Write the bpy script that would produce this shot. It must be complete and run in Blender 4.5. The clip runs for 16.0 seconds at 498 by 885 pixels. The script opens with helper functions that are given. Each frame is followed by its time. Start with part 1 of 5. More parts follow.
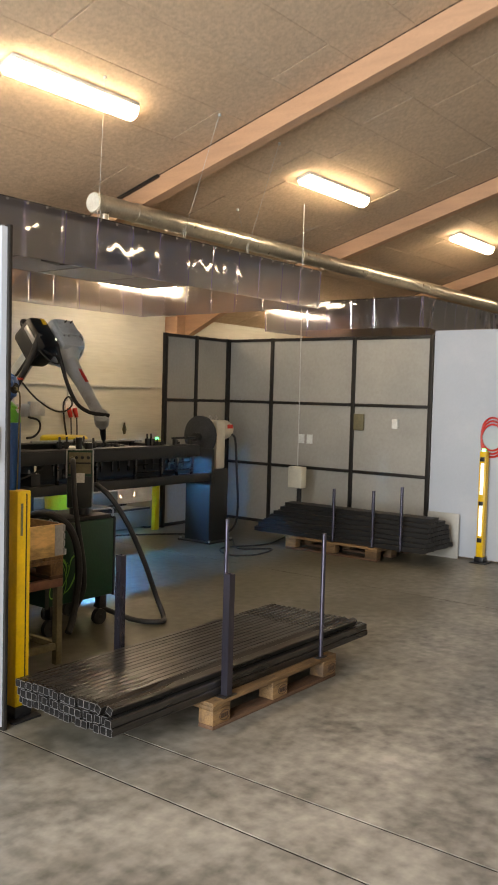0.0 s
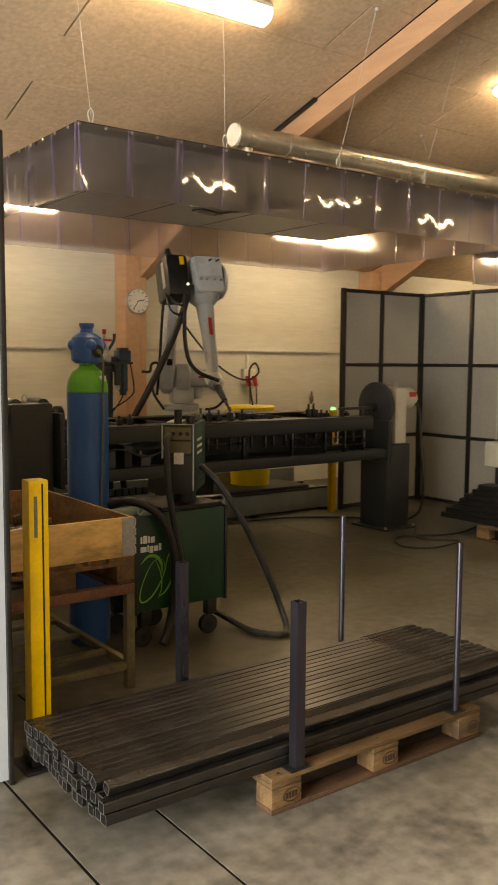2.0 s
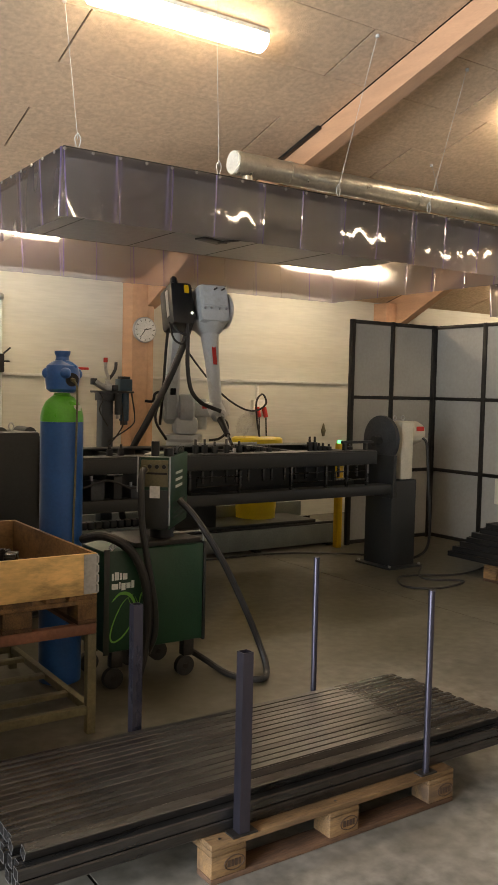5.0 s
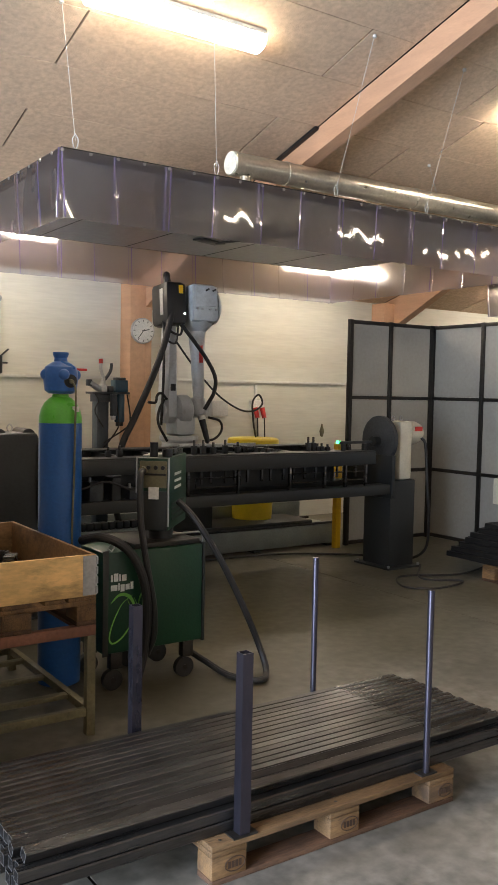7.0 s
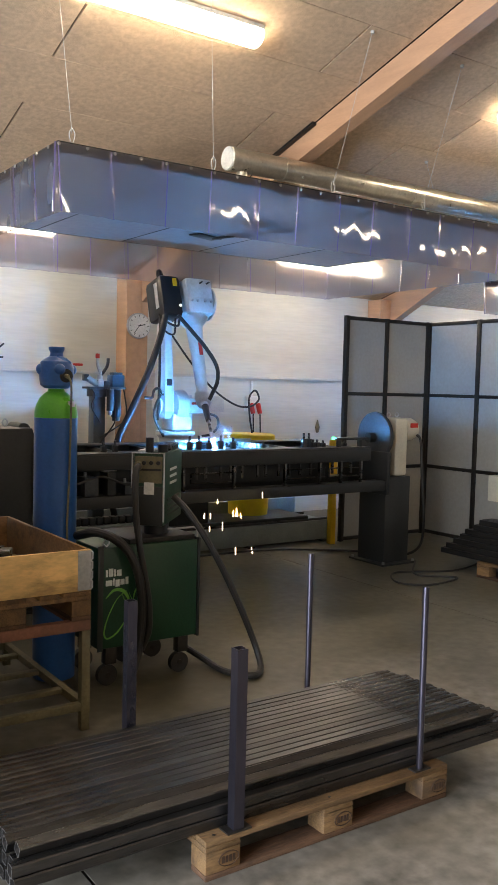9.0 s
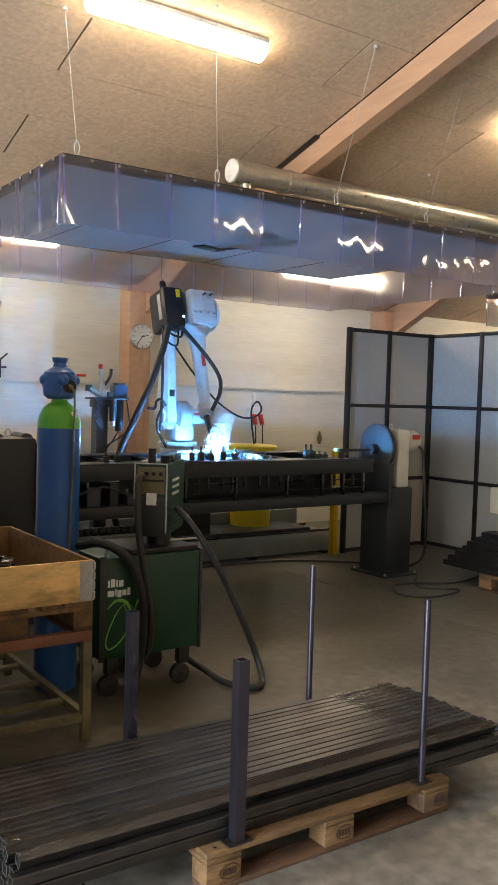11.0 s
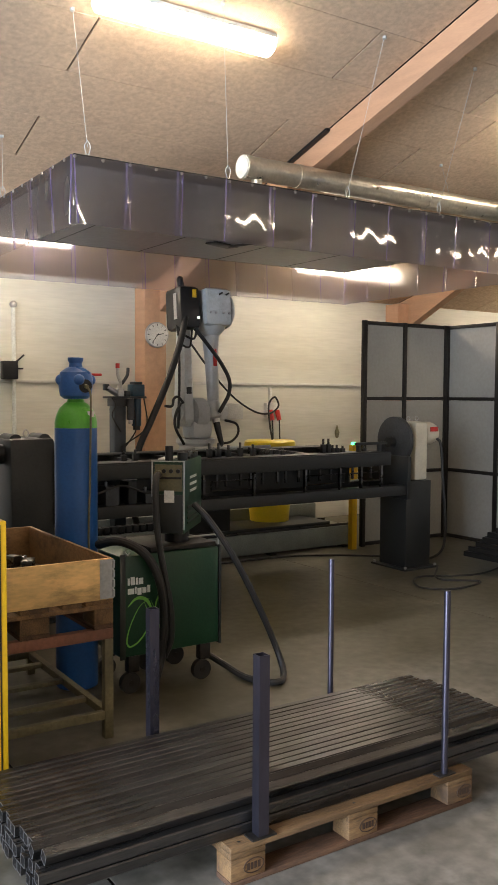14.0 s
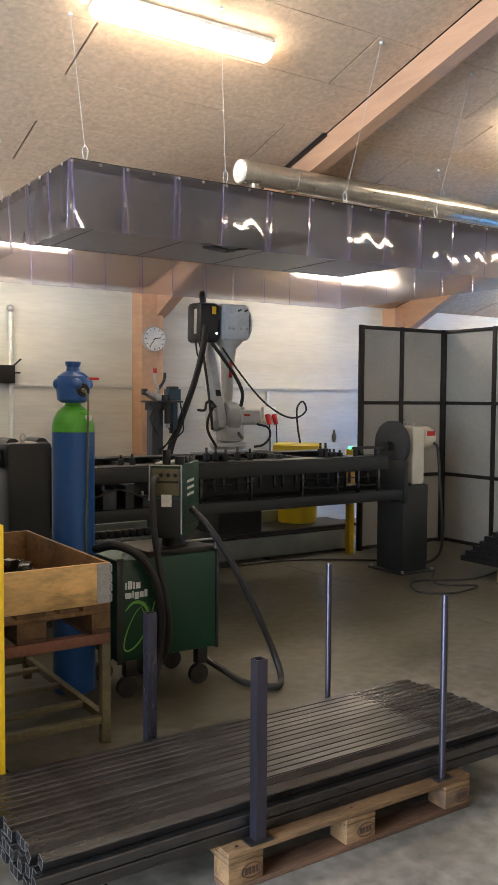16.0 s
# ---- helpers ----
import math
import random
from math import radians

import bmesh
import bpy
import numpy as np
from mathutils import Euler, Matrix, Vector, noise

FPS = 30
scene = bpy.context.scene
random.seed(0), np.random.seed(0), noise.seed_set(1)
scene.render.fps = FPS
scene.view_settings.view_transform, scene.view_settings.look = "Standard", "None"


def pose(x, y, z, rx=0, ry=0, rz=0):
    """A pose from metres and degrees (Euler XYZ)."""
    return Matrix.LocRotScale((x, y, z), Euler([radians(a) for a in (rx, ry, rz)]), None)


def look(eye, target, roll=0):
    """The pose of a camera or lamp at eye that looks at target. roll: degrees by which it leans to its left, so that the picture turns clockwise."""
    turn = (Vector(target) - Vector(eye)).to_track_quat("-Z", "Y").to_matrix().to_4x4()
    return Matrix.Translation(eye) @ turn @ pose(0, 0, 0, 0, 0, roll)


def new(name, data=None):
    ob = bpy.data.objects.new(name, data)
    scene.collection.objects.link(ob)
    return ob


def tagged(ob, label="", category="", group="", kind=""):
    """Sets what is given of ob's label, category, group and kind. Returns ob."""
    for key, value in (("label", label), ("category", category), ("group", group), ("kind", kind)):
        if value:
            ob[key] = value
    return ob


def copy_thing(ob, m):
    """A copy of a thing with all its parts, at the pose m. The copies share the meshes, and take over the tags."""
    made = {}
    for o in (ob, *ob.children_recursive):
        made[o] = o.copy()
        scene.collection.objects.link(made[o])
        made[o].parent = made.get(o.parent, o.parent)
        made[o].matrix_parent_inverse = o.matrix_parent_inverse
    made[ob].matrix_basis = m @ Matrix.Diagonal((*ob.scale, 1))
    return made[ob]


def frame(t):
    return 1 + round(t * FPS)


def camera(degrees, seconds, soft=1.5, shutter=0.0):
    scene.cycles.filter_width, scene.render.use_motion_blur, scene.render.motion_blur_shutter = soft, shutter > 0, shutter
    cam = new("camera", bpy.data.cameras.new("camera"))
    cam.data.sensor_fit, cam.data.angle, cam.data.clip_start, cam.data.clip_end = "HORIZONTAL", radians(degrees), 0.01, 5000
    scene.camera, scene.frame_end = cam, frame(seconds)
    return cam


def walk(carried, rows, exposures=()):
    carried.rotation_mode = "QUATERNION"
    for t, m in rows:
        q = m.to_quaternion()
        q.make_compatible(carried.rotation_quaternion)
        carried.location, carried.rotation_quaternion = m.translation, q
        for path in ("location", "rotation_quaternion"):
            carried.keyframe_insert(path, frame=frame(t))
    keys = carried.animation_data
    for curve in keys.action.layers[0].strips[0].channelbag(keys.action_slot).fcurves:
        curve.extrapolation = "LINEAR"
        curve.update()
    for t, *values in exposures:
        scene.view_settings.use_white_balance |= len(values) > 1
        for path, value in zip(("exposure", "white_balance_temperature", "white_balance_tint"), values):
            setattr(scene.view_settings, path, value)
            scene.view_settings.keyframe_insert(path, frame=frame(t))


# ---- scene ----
cam = camera(32.2, 16.0, shutter=0.5)
PATH = [
    (0, (2.185, 1.335, 1.739), (3.767, 2.554, 1.633), 1.53),
    (0.5, (2.624, 1.464, 1.727), (4.132, 2.769, 1.579), 0.82),
    (1, (2.986, 1.489, 1.722), (4.315, 2.979, 1.609), 1.03),
    (1.5, (3.321, 1.585, 1.697), (4.579, 3.132, 1.552), 2),
    (2, (3.668, 1.697, 1.704), (4.846, 3.303, 1.516), 0.41),
    (2.5, (3.927, 1.669, 1.704), (4.961, 3.372, 1.525), 1.67),
    (3, (4.014, 1.689, 1.715), (5.107, 3.36, 1.59), 0.78),
    (3.5, (4.03, 1.698, 1.716), (5.118, 3.371, 1.594), 1.2),
    (4, (4.033, 1.692, 1.716), (5.154, 3.345, 1.6), 1.4),
    (6.5, (4.041, 1.695, 1.713), (5.158, 3.35, 1.589), 1.07),
    (7, (4.036, 1.696, 1.715), (5.159, 3.346, 1.597), 1.08),
    (7.5, (4.035, 1.695, 1.717), (5.157, 3.346, 1.601), 1.1),
    (8, (4.032, 1.698, 1.71), (5.161, 3.345, 1.586), 1.28),
    (8.5, (4.035, 1.697, 1.714), (5.169, 3.339, 1.584), 1.34),
    (9, (4.035, 1.697, 1.716), (5.167, 3.341, 1.588), 1.39),
    (11.5, (4.027, 1.691, 1.72), (5.151, 3.342, 1.621), 1.8),
    (12, (4.027, 1.691, 1.719), (5.144, 3.347, 1.625), 1.85),
    (12.5, (4.025, 1.68, 1.712), (5.115, 3.355, 1.638), 0.54),
    (13, (4.032, 1.685, 1.709), (5.124, 3.357, 1.603), 0.35),
    (13.5, (4.035, 1.687, 1.707), (5.13, 3.358, 1.596), 0.34),
    (14, (4.035, 1.682, 1.717), (5.128, 3.353, 1.604), 0.32),
    (14.5, (4.037, 1.687, 1.71), (5.13, 3.358, 1.601), 0.22),
    (15, (4.04, 1.685, 1.711), (5.133, 3.357, 1.61), 0.19),
    (15.5, (4.035, 1.68, 1.71), (5.13, 3.351, 1.609), 0.19),
    (16, (4.032, 1.683, 1.716), (5.131, 3.35, 1.613), 0.35),
]
GRADE = [
    (0.0, -0.04, 7500, 13), (0.5, 0.0, 7150, 13), (1.0, -0.32, 7700, 13), (1.5, -0.26, 8700, 13), (2.0, -0.03, 8950, 13), (2.5, 0.05, 7700, 13), (3.0, 0.0, 7350, 13),
    (4.0, -0.02, 7500, 13), (6.3, 0.28, 6250, 13), (7.5, 0.29, 6100, 13), (8.5, 0.29, 6150, 13), (8.8, 0.06, 6700, 13), (9.2, 0.03, 6800, 13), (11.3, 0.05, 7100, 13), (11.6, 0.05, 7500, 13), (12.0, -0.02, 8700, 13), (12.5, -0.06, 7500, 13), (12.9, 0.0, 6450, 13), (13.4, 0.26, 6650, 13), (14.0, 0.28, 6300, 13), (16.0, 0.28, 6200, 13),
]
walk(cam, [(t, look(eye, target, roll)) for t, eye, target, roll in PATH], GRADE)


# ---- world and light ----
world = bpy.data.worlds.new("sky")
scene.world = world
world.use_nodes = True
_wn = world.node_tree.nodes
_sky = _wn.new("ShaderNodeTexSky")
_sky.sky_type = "NISHITA"
_sky.sun_disc = False
_sky.sun_elevation, _sky.sun_rotation = radians(38), radians(59)
world.node_tree.links.new(_sky.outputs[0], _wn["Background"].inputs[0])
_wn["Background"].inputs[1].default_value = 0.12
sun = new("sun", bpy.data.lights.new("sun", "SUN"))
sun.data.energy, sun.data.angle, sun.data.color = 1.2, radians(12), (1, 0.95, 0.88)
sun.matrix_world = look((0, 0, 10), (-5.0, -3.0, 5.2))


def area_lamp(name, m, sx, sy, watts, colour):
    ob = new(name, bpy.data.lights.new(name, "AREA"))
    ob.data.shape, ob.data.size, ob.data.size_y = "RECTANGLE", sx, sy
    ob.data.energy, ob.data.color = watts, colour
    ob.matrix_world = m
    return ob


DAY = (0.78, 0.88, 1.0)
WARM = (1.0, 0.84, 0.62)
TUBE_WATTS = 5
# daylight that enters by the gate
area_lamp("gate_daylight", look((-1.1, 2.4, 2.1), (4, 2.4, 2.1)), 4.0, 4.0, 1350, DAY)

# ---- mesh helpers ----
def box(bm, x0, x1, y0, y1, z0, z1, bev=0.0, m=None):
    r = bmesh.ops.create_cube(bm, size=1)
    vs = r["verts"]
    bmesh.ops.scale(bm, vec=(x1 - x0, y1 - y0, z1 - z0), verts=vs)
    bmesh.ops.translate(bm, vec=((x0 + x1) / 2, (y0 + y1) / 2, (z0 + z1) / 2), verts=vs)
    if m is not None:
        bmesh.ops.transform(bm, matrix=m, verts=vs)
    if bev > 0:
        es = list({e for v in vs for e in v.link_edges})
        bmesh.ops.bevel(bm, geom=es, offset=bev, segments=2, affect="EDGES", profile=0.5)
    return bm


def cyl(bm, p0, p1, r0, r1=None, seg=20, caps=True):
    p0, p1 = Vector(p0), Vector(p1)
    d = p1 - p0
    m = Matrix.Translation((p0 + p1) / 2) @ d.to_track_quat("Z", "Y").to_matrix().to_4x4()
    bmesh.ops.create_cone(bm, cap_ends=caps, segments=seg, radius1=r0, radius2=r0 if r1 is None else r1, depth=d.length, matrix=m)
    return bm


def lathe(bm, prof, seg=28, m=None):
    """Turn the profile, rows of (radius, height), round z."""
    rings = []
    for r, z in prof:
        rings.append([bm.verts.new((r * math.cos(2 * math.pi * i / seg), r * math.sin(2 * math.pi * i / seg), z)) for i in range(seg)])
    for a, b in zip(rings, rings[1:]):
        for i in range(seg):
            bm.faces.new((a[i], a[(i + 1) % seg], b[(i + 1) % seg], b[i]))
    bm.faces.new(list(reversed(rings[0])))
    bm.faces.new(rings[-1])
    if m is not None:
        bmesh.ops.transform(bm, matrix=m, verts=[v for ring in rings for v in ring])
    return bm


def smooth_path(pts, n=8):
    """Catmull-Rom points through pts."""
    P = [Vector(p) for p in pts]
    P = [2 * P[0] - P[1]] + P + [2 * P[-1] - P[-2]]
    out = []
    for i in range(1, len(P) - 2):
        a, b, c, d = P[i - 1:i + 3]
        for k in range(n):
            t = k / n
            out.append(0.5 * ((2 * b) + (c - a) * t + (2 * a - 5 * b + 4 * c - d) * t * t + (3 * b - a - 3 * c + d) * t ** 3))
    out.append(P[-2])
    return out


def hose(bm, pts, r, seg=10, n=8, smooth=True):
    path = smooth_path(pts, n) if smooth else [Vector(p) for p in pts]
    up = Vector((0, 0, 1))
    rings = []
    for i, p in enumerate(path):
        d = (path[min(i + 1, len(path) - 1)] - path[max(i - 1, 0)]).normalized()
        if i == 0:
            u = d.cross(up if abs(d.z) < 0.95 else Vector((1, 0, 0))).normalized()
        else:
            u = (u - d * u.dot(d)).normalized()
        w = d.cross(u)
        rings.append([bm.verts.new(p + r * (math.cos(2 * math.pi * k / seg) * u + math.sin(2 * math.pi * k / seg) * w)) for k in range(seg)])
    for a, b in zip(rings, rings[1:]):
        for k in range(seg):
            bm.faces.new((a[k], a[(k + 1) % seg], b[(k + 1) % seg], b[k]))
    bm.faces.new(list(reversed(rings[0])))
    bm.faces.new(rings[-1])
    return bm


def mesh_of(name, bm, material, soft=True):
    bmesh.ops.recalc_face_normals(bm, faces=bm.faces)
    me = bpy.data.meshes.new(name)
    bm.to_mesh(me)
    bm.free()
    me.materials.append(material)
    if soft:
        for p in me.polygons:
            p.use_smooth = True
        me.set_sharp_from_angle(angle=radians(26))
    return me


def part(name, bm, material, parent, label=""):
    ob = new(name, mesh_of(name, bm, material))
    ob.parent = parent
    if label:
        ob["label"] = label
    return ob


def thing(name, label, category, m=None, group="", kind=""):
    ob = new(name)
    ob.empty_display_size = 0.1
    if m is not None:
        ob.matrix_world = m
    return tagged(ob, label, category, group, kind)


def solid(name, bm, material, label="", category="", group="", kind="", m=None):
    ob = new(name, mesh_of(name, bm, material))
    if m is not None:
        ob.matrix_world = m
    return tagged(ob, label, category, group, kind)


def B():
    return bmesh.new()


# ---- materials ----
def mat(name, base, rough=0.5, metal=0.0, var=0.12, scale=6.0, fine=60.0, bump=0.05, stain=None, stain_amount=0.0, stain_scale=1.5, stretch=(1, 1, 1), spec=0.5, coords="Object"):
    m = bpy.data.materials.new(name)
    m.use_nodes = True
    nt = m.node_tree
    N, L = nt.nodes, nt.links
    p = N["Principled BSDF"]
    p.inputs["Metallic"].default_value = metal
    p.inputs["Specular IOR Level"].default_value = spec
    tc = N.new("ShaderNodeTexCoord")
    mp = N.new("ShaderNodeMapping")
    mp.inputs["Scale"].default_value = stretch
    L.new(tc.outputs[coords], mp.inputs["Vector"])
    n1 = N.new("ShaderNodeTexNoise")
    n1.inputs["Scale"].default_value, n1.inputs["Detail"].default_value = scale, 6
    n2 = N.new("ShaderNodeTexNoise")
    n2.inputs["Scale"].default_value, n2.inputs["Detail"].default_value = fine, 4
    for n in (n1, n2):
        L.new(mp.outputs[0], n.inputs["Vector"])
    mx = N.new("ShaderNodeMath")
    mx.operation = "MULTIPLY_ADD"
    mx.inputs[1].default_value = 0.45
    L.new(n2.outputs[0], mx.inputs[0])
    ad = N.new("ShaderNodeMath")
    ad.operation = "MULTIPLY"
    ad.inputs[1].default_value = 0.55
    L.new(n1.outputs[0], ad.inputs[0])
    L.new(ad.outputs[0], mx.inputs[2])
    ramp = N.new("ShaderNodeValToRGB")
    lo = tuple(max(0, c * (1 - 2.2 * var)) for c in base)
    hi = tuple(min(1, c * (1 + 1.6 * var)) for c in base)
    ramp.color_ramp.elements[0].position, ramp.color_ramp.elements[1].position = 0.3, 0.7
    ramp.color_ramp.elements[0].color, ramp.color_ramp.elements[1].color = (*lo, 1), (*hi, 1)
    L.new(mx.outputs[0], ramp.inputs[0])
    colour = ramp.outputs[0]
    if stain:
        n3 = N.new("ShaderNodeTexNoise")
        n3.inputs["Scale"].default_value, n3.inputs["Detail"].default_value, n3.inputs["Roughness"].default_value = stain_scale, 7, 0.65
        L.new(mp.outputs[0], n3.inputs["Vector"])
        r3 = N.new("ShaderNodeMapRange")
        r3.inputs[1].default_value, r3.inputs[2].default_value, r3.inputs[4].default_value = 0.5, 0.68, stain_amount
        L.new(n3.outputs[0], r3.inputs[0])
        mix = N.new("ShaderNodeMix")
        mix.data_type = "RGBA"
        L.new(r3.outputs[0], mix.inputs[0])
        L.new(colour, mix.inputs[6])
        mix.inputs[7].default_value = (*stain, 1)
        colour = mix.outputs[2]
    L.new(colour, p.inputs["Base Color"])
    rr = N.new("ShaderNodeMapRange")
    rr.inputs[3].default_value, rr.inputs[4].default_value = max(0.02, rough - 0.12), min(1, rough + 0.12)
    L.new(n1.outputs[0], rr.inputs[0])
    L.new(rr.outputs[0], p.inputs["Roughness"])
    if bump:
        b = N.new("ShaderNodeBump")
        b.inputs["Strength"].default_value, b.inputs["Distance"].default_value = min(1, bump * 4), 0.004
        L.new(n2.outputs[0], b.inputs["Height"])
        L.new(b.outputs[0], p.inputs["Normal"])
    return m


def glow(name, colour, strength):
    m = bpy.data.materials.new(name)
    m.use_nodes = True
    p = m.node_tree.nodes["Principled BSDF"]
    p.inputs["Base Color"].default_value = (0.8, 0.8, 0.8, 1)
    p.inputs["Emission Color"].default_value = (*colour, 1)
    p.inputs["Emission Strength"].default_value = strength
    return m


def clear_plastic(name, tint, gloss=1.0, haze=0.07, milk=(0.50, 0.47, 0.66), glow_through=(0.58, 0.54, 0.82)):
    m = bpy.data.materials.new(name)
    m.use_nodes = True
    nt = m.node_tree
    N, L = nt.nodes, nt.links
    N.remove(N["Principled BSDF"])
    t = N.new("ShaderNodeBsdfTransparent")
    t.inputs[0].default_value = (*tint, 1)
    g = N.new("ShaderNodeBsdfGlossy")
    g.inputs["Roughness"].default_value = 0.035
    d = N.new("ShaderNodeBsdfDiffuse")
    d.inputs[0].default_value = (*milk, 1)
    tl = N.new("ShaderNodeBsdfTranslucent")
    tl.inputs[0].default_value = (*glow_through, 1)
    dd = N.new("ShaderNodeMixShader")
    dd.inputs[0].default_value = 0.6
    L.new(d.outputs[0], dd.inputs[1])
    L.new(tl.outputs[0], dd.inputs[2])
    rf = N.new("ShaderNodeBsdfRefraction")
    rf.inputs["Color"].default_value = (*tint, 1)
    rf.inputs["Roughness"].default_value, rf.inputs["IOR"].default_value = 0.5, 1.08
    cl = N.new("ShaderNodeMixShader")
    cl.inputs[0].default_value = 0.30
    L.new(t.outputs[0], cl.inputs[1])
    L.new(rf.outputs[0], cl.inputs[2])
    hz = N.new("ShaderNodeMixShader")
    hz.inputs[0].default_value = haze
    L.new(cl.outputs[0], hz.inputs[1])
    L.new(dd.outputs[0], hz.inputs[2])
    f = N.new("ShaderNodeLayerWeight")
    f.inputs[0].default_value = 0.5
    pw = N.new("ShaderNodeMath")
    pw.operation = "POWER"
    pw.inputs[1].default_value = 4.0
    L.new(f.outputs["Facing"], pw.inputs[0])
    k = N.new("ShaderNodeMath")
    k.operation = "MULTIPLY_ADD"
    k.inputs[1].default_value, k.inputs[2].default_value = 0.6 * gloss, 0.12 * gloss
    L.new(pw.outputs[0], k.inputs[0])
    mix = N.new("ShaderNodeMixShader")
    L.new(k.outputs[0], mix.inputs[0])
    L.new(hz.outputs[0], mix.inputs[1])
    L.new(g.outputs[0], mix.inputs[2])
    tc = N.new("ShaderNodeTexCoord")
    n = N.new("ShaderNodeTexNoise")
    n.inputs["Scale"].default_value = 3.5
    L.new(tc.outputs["Object"], n.inputs["Vector"])
    b = N.new("ShaderNodeBump")
    b.inputs["Strength"].default_value, b.inputs["Distance"].default_value = 0.03, 0.008
    L.new(n.outputs[0], b.inputs["Height"])
    L.new(b.outputs[0], g.inputs["Normal"])
    L.new(mix.outputs[0], N["Material Output"].inputs[0])
    return m


M_CONC = mat("concrete floor", (0.262, 0.248, 0.222), 0.42, var=0.40, scale=2.0, fine=13, bump=0.05, stain=(0.082, 0.073, 0.060), stain_amount=0.85, stain_scale=0.55)
# the cell's dimmer light is painted in: concrete turns darker brown along y
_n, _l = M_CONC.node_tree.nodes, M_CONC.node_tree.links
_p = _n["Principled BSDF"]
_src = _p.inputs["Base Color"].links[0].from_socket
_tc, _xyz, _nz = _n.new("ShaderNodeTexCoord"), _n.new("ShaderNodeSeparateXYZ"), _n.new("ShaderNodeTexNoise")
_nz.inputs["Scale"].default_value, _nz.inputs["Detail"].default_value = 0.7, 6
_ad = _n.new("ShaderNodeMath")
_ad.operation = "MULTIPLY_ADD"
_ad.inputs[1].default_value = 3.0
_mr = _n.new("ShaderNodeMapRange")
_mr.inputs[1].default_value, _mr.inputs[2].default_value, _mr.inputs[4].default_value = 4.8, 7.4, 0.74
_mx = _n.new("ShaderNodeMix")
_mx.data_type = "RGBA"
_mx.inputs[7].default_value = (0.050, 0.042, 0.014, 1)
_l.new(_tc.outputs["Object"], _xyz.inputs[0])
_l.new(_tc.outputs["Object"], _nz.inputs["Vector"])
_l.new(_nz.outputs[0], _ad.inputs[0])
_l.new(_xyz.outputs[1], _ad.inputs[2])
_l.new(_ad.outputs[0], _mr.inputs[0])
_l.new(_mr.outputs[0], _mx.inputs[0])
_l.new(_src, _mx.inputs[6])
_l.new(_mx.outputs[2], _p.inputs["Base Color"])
M_JOINT = mat("joint filler", (0.018, 0.017, 0.016), 0.95, spec=0.05)
M_BOARD = mat("wood wool board", (0.61, 0.455, 0.315), 0.95, var=0.13, scale=26, fine=140, bump=0.16, stain=(0.44, 0.31, 0.21), stain_amount=0.38, stain_scale=9)
M_DARK = mat("dark gap", (0.03, 0.028, 0.025), 0.9)
M_GLULAM = mat("glulam timber", (0.55, 0.33, 0.20), 0.6, var=0.08, scale=3, fine=40, bump=0.05, stretch=(6, 0.6, 6))
M_WALL = mat("cream wall panel", (0.66, 0.645, 0.575), 0.5, var=0.075, scale=1.1, fine=14, bump=0.02, stretch=(0.25, 0.25, 2.6), stain=(0.52, 0.47, 0.36), stain_amount=0.3, stain_scale=0.8)
M_LEDGE = mat("ledge", (0.58, 0.57, 0.53), 0.5, var=0.04, scale=2, fine=20, bump=0.0)
M_WHITE = mat("white sandwich panel", (0.42, 0.455, 0.50), 0.35, var=0.02, scale=2, fine=40, bump=0.01, stain=(0.6, 0.6, 0.6), stain_amount=0.2)
M_SHEET = mat("translucent grey panel sheet", (0.36, 0.35, 0.315), 0.36, var=0.06, scale=2, fine=30, bump=0.02)
M_FRAME = mat("dark steel frame", (0.03, 0.027, 0.024), 0.45, metal=0.5, var=0.2)
M_BLACK = mat("black plastic", (0.008, 0.008, 0.009), 0.4, var=0.2)
M_RUBBER = mat("black rubber", (0.017, 0.016, 0.015), 0.5, var=0.2)
M_STEEL = mat("mill steel", (0.095, 0.093, 0.091), 0.28, metal=0.9, var=0.22, scale=4, fine=30, bump=0.04, stretch=(0.5, 5, 5), stain=(0.05, 0.042, 0.034), stain_amount=0.4, stain_scale=2.2)
def per_object(m, lo, hi):
    """Vary the base colour from object to object."""
    N, L = m.node_tree.nodes, m.node_tree.links
    p = N["Principled BSDF"]
    src = p.inputs["Base Color"].links[0].from_socket
    info = N.new("ShaderNodeObjectInfo")
    r = N.new("ShaderNodeMapRange")
    r.inputs[3].default_value, r.inputs[4].default_value = lo, hi
    L.new(info.outputs["Random"], r.inputs[0])
    v = N.new("ShaderNodeVectorMath")
    v.operation = "SCALE"
    L.new(src, v.inputs[0])
    L.new(r.outputs[0], v.inputs["Scale"])
    L.new(v.outputs[0], p.inputs["Base Color"])
    return m


per_object(M_STEEL, 0.65, 1.3)
M_STEEL_IN = mat("tube inside", (0.03, 0.028, 0.027), 0.7)
M_CUT = mat("cut steel edge", (0.45, 0.45, 0.47), 0.3, metal=0.9, var=0.1)
M_STAKE = mat("stake steel", (0.092, 0.088, 0.118), 0.3, metal=0.92, var=0.08, scale=3, fine=20, bump=0.01, stretch=(2, 2, 0.6))
M_GALV = mat("galvanised duct", (0.55, 0.53, 0.47), 0.32, metal=0.9, var=0.1, scale=14, fine=50)
M_ZINC = mat("zinc fitting", (0.5, 0.5, 0.5), 0.35, metal=0.9)
M_PALLET = mat("pallet wood", (0.185, 0.105, 0.042), 0.75, var=0.32, scale=4, fine=38, bump=0.14, stretch=(0.7, 4, 4), stain=(0.065, 0.036, 0.02), stain_amount=0.85, stain_scale=2.4)
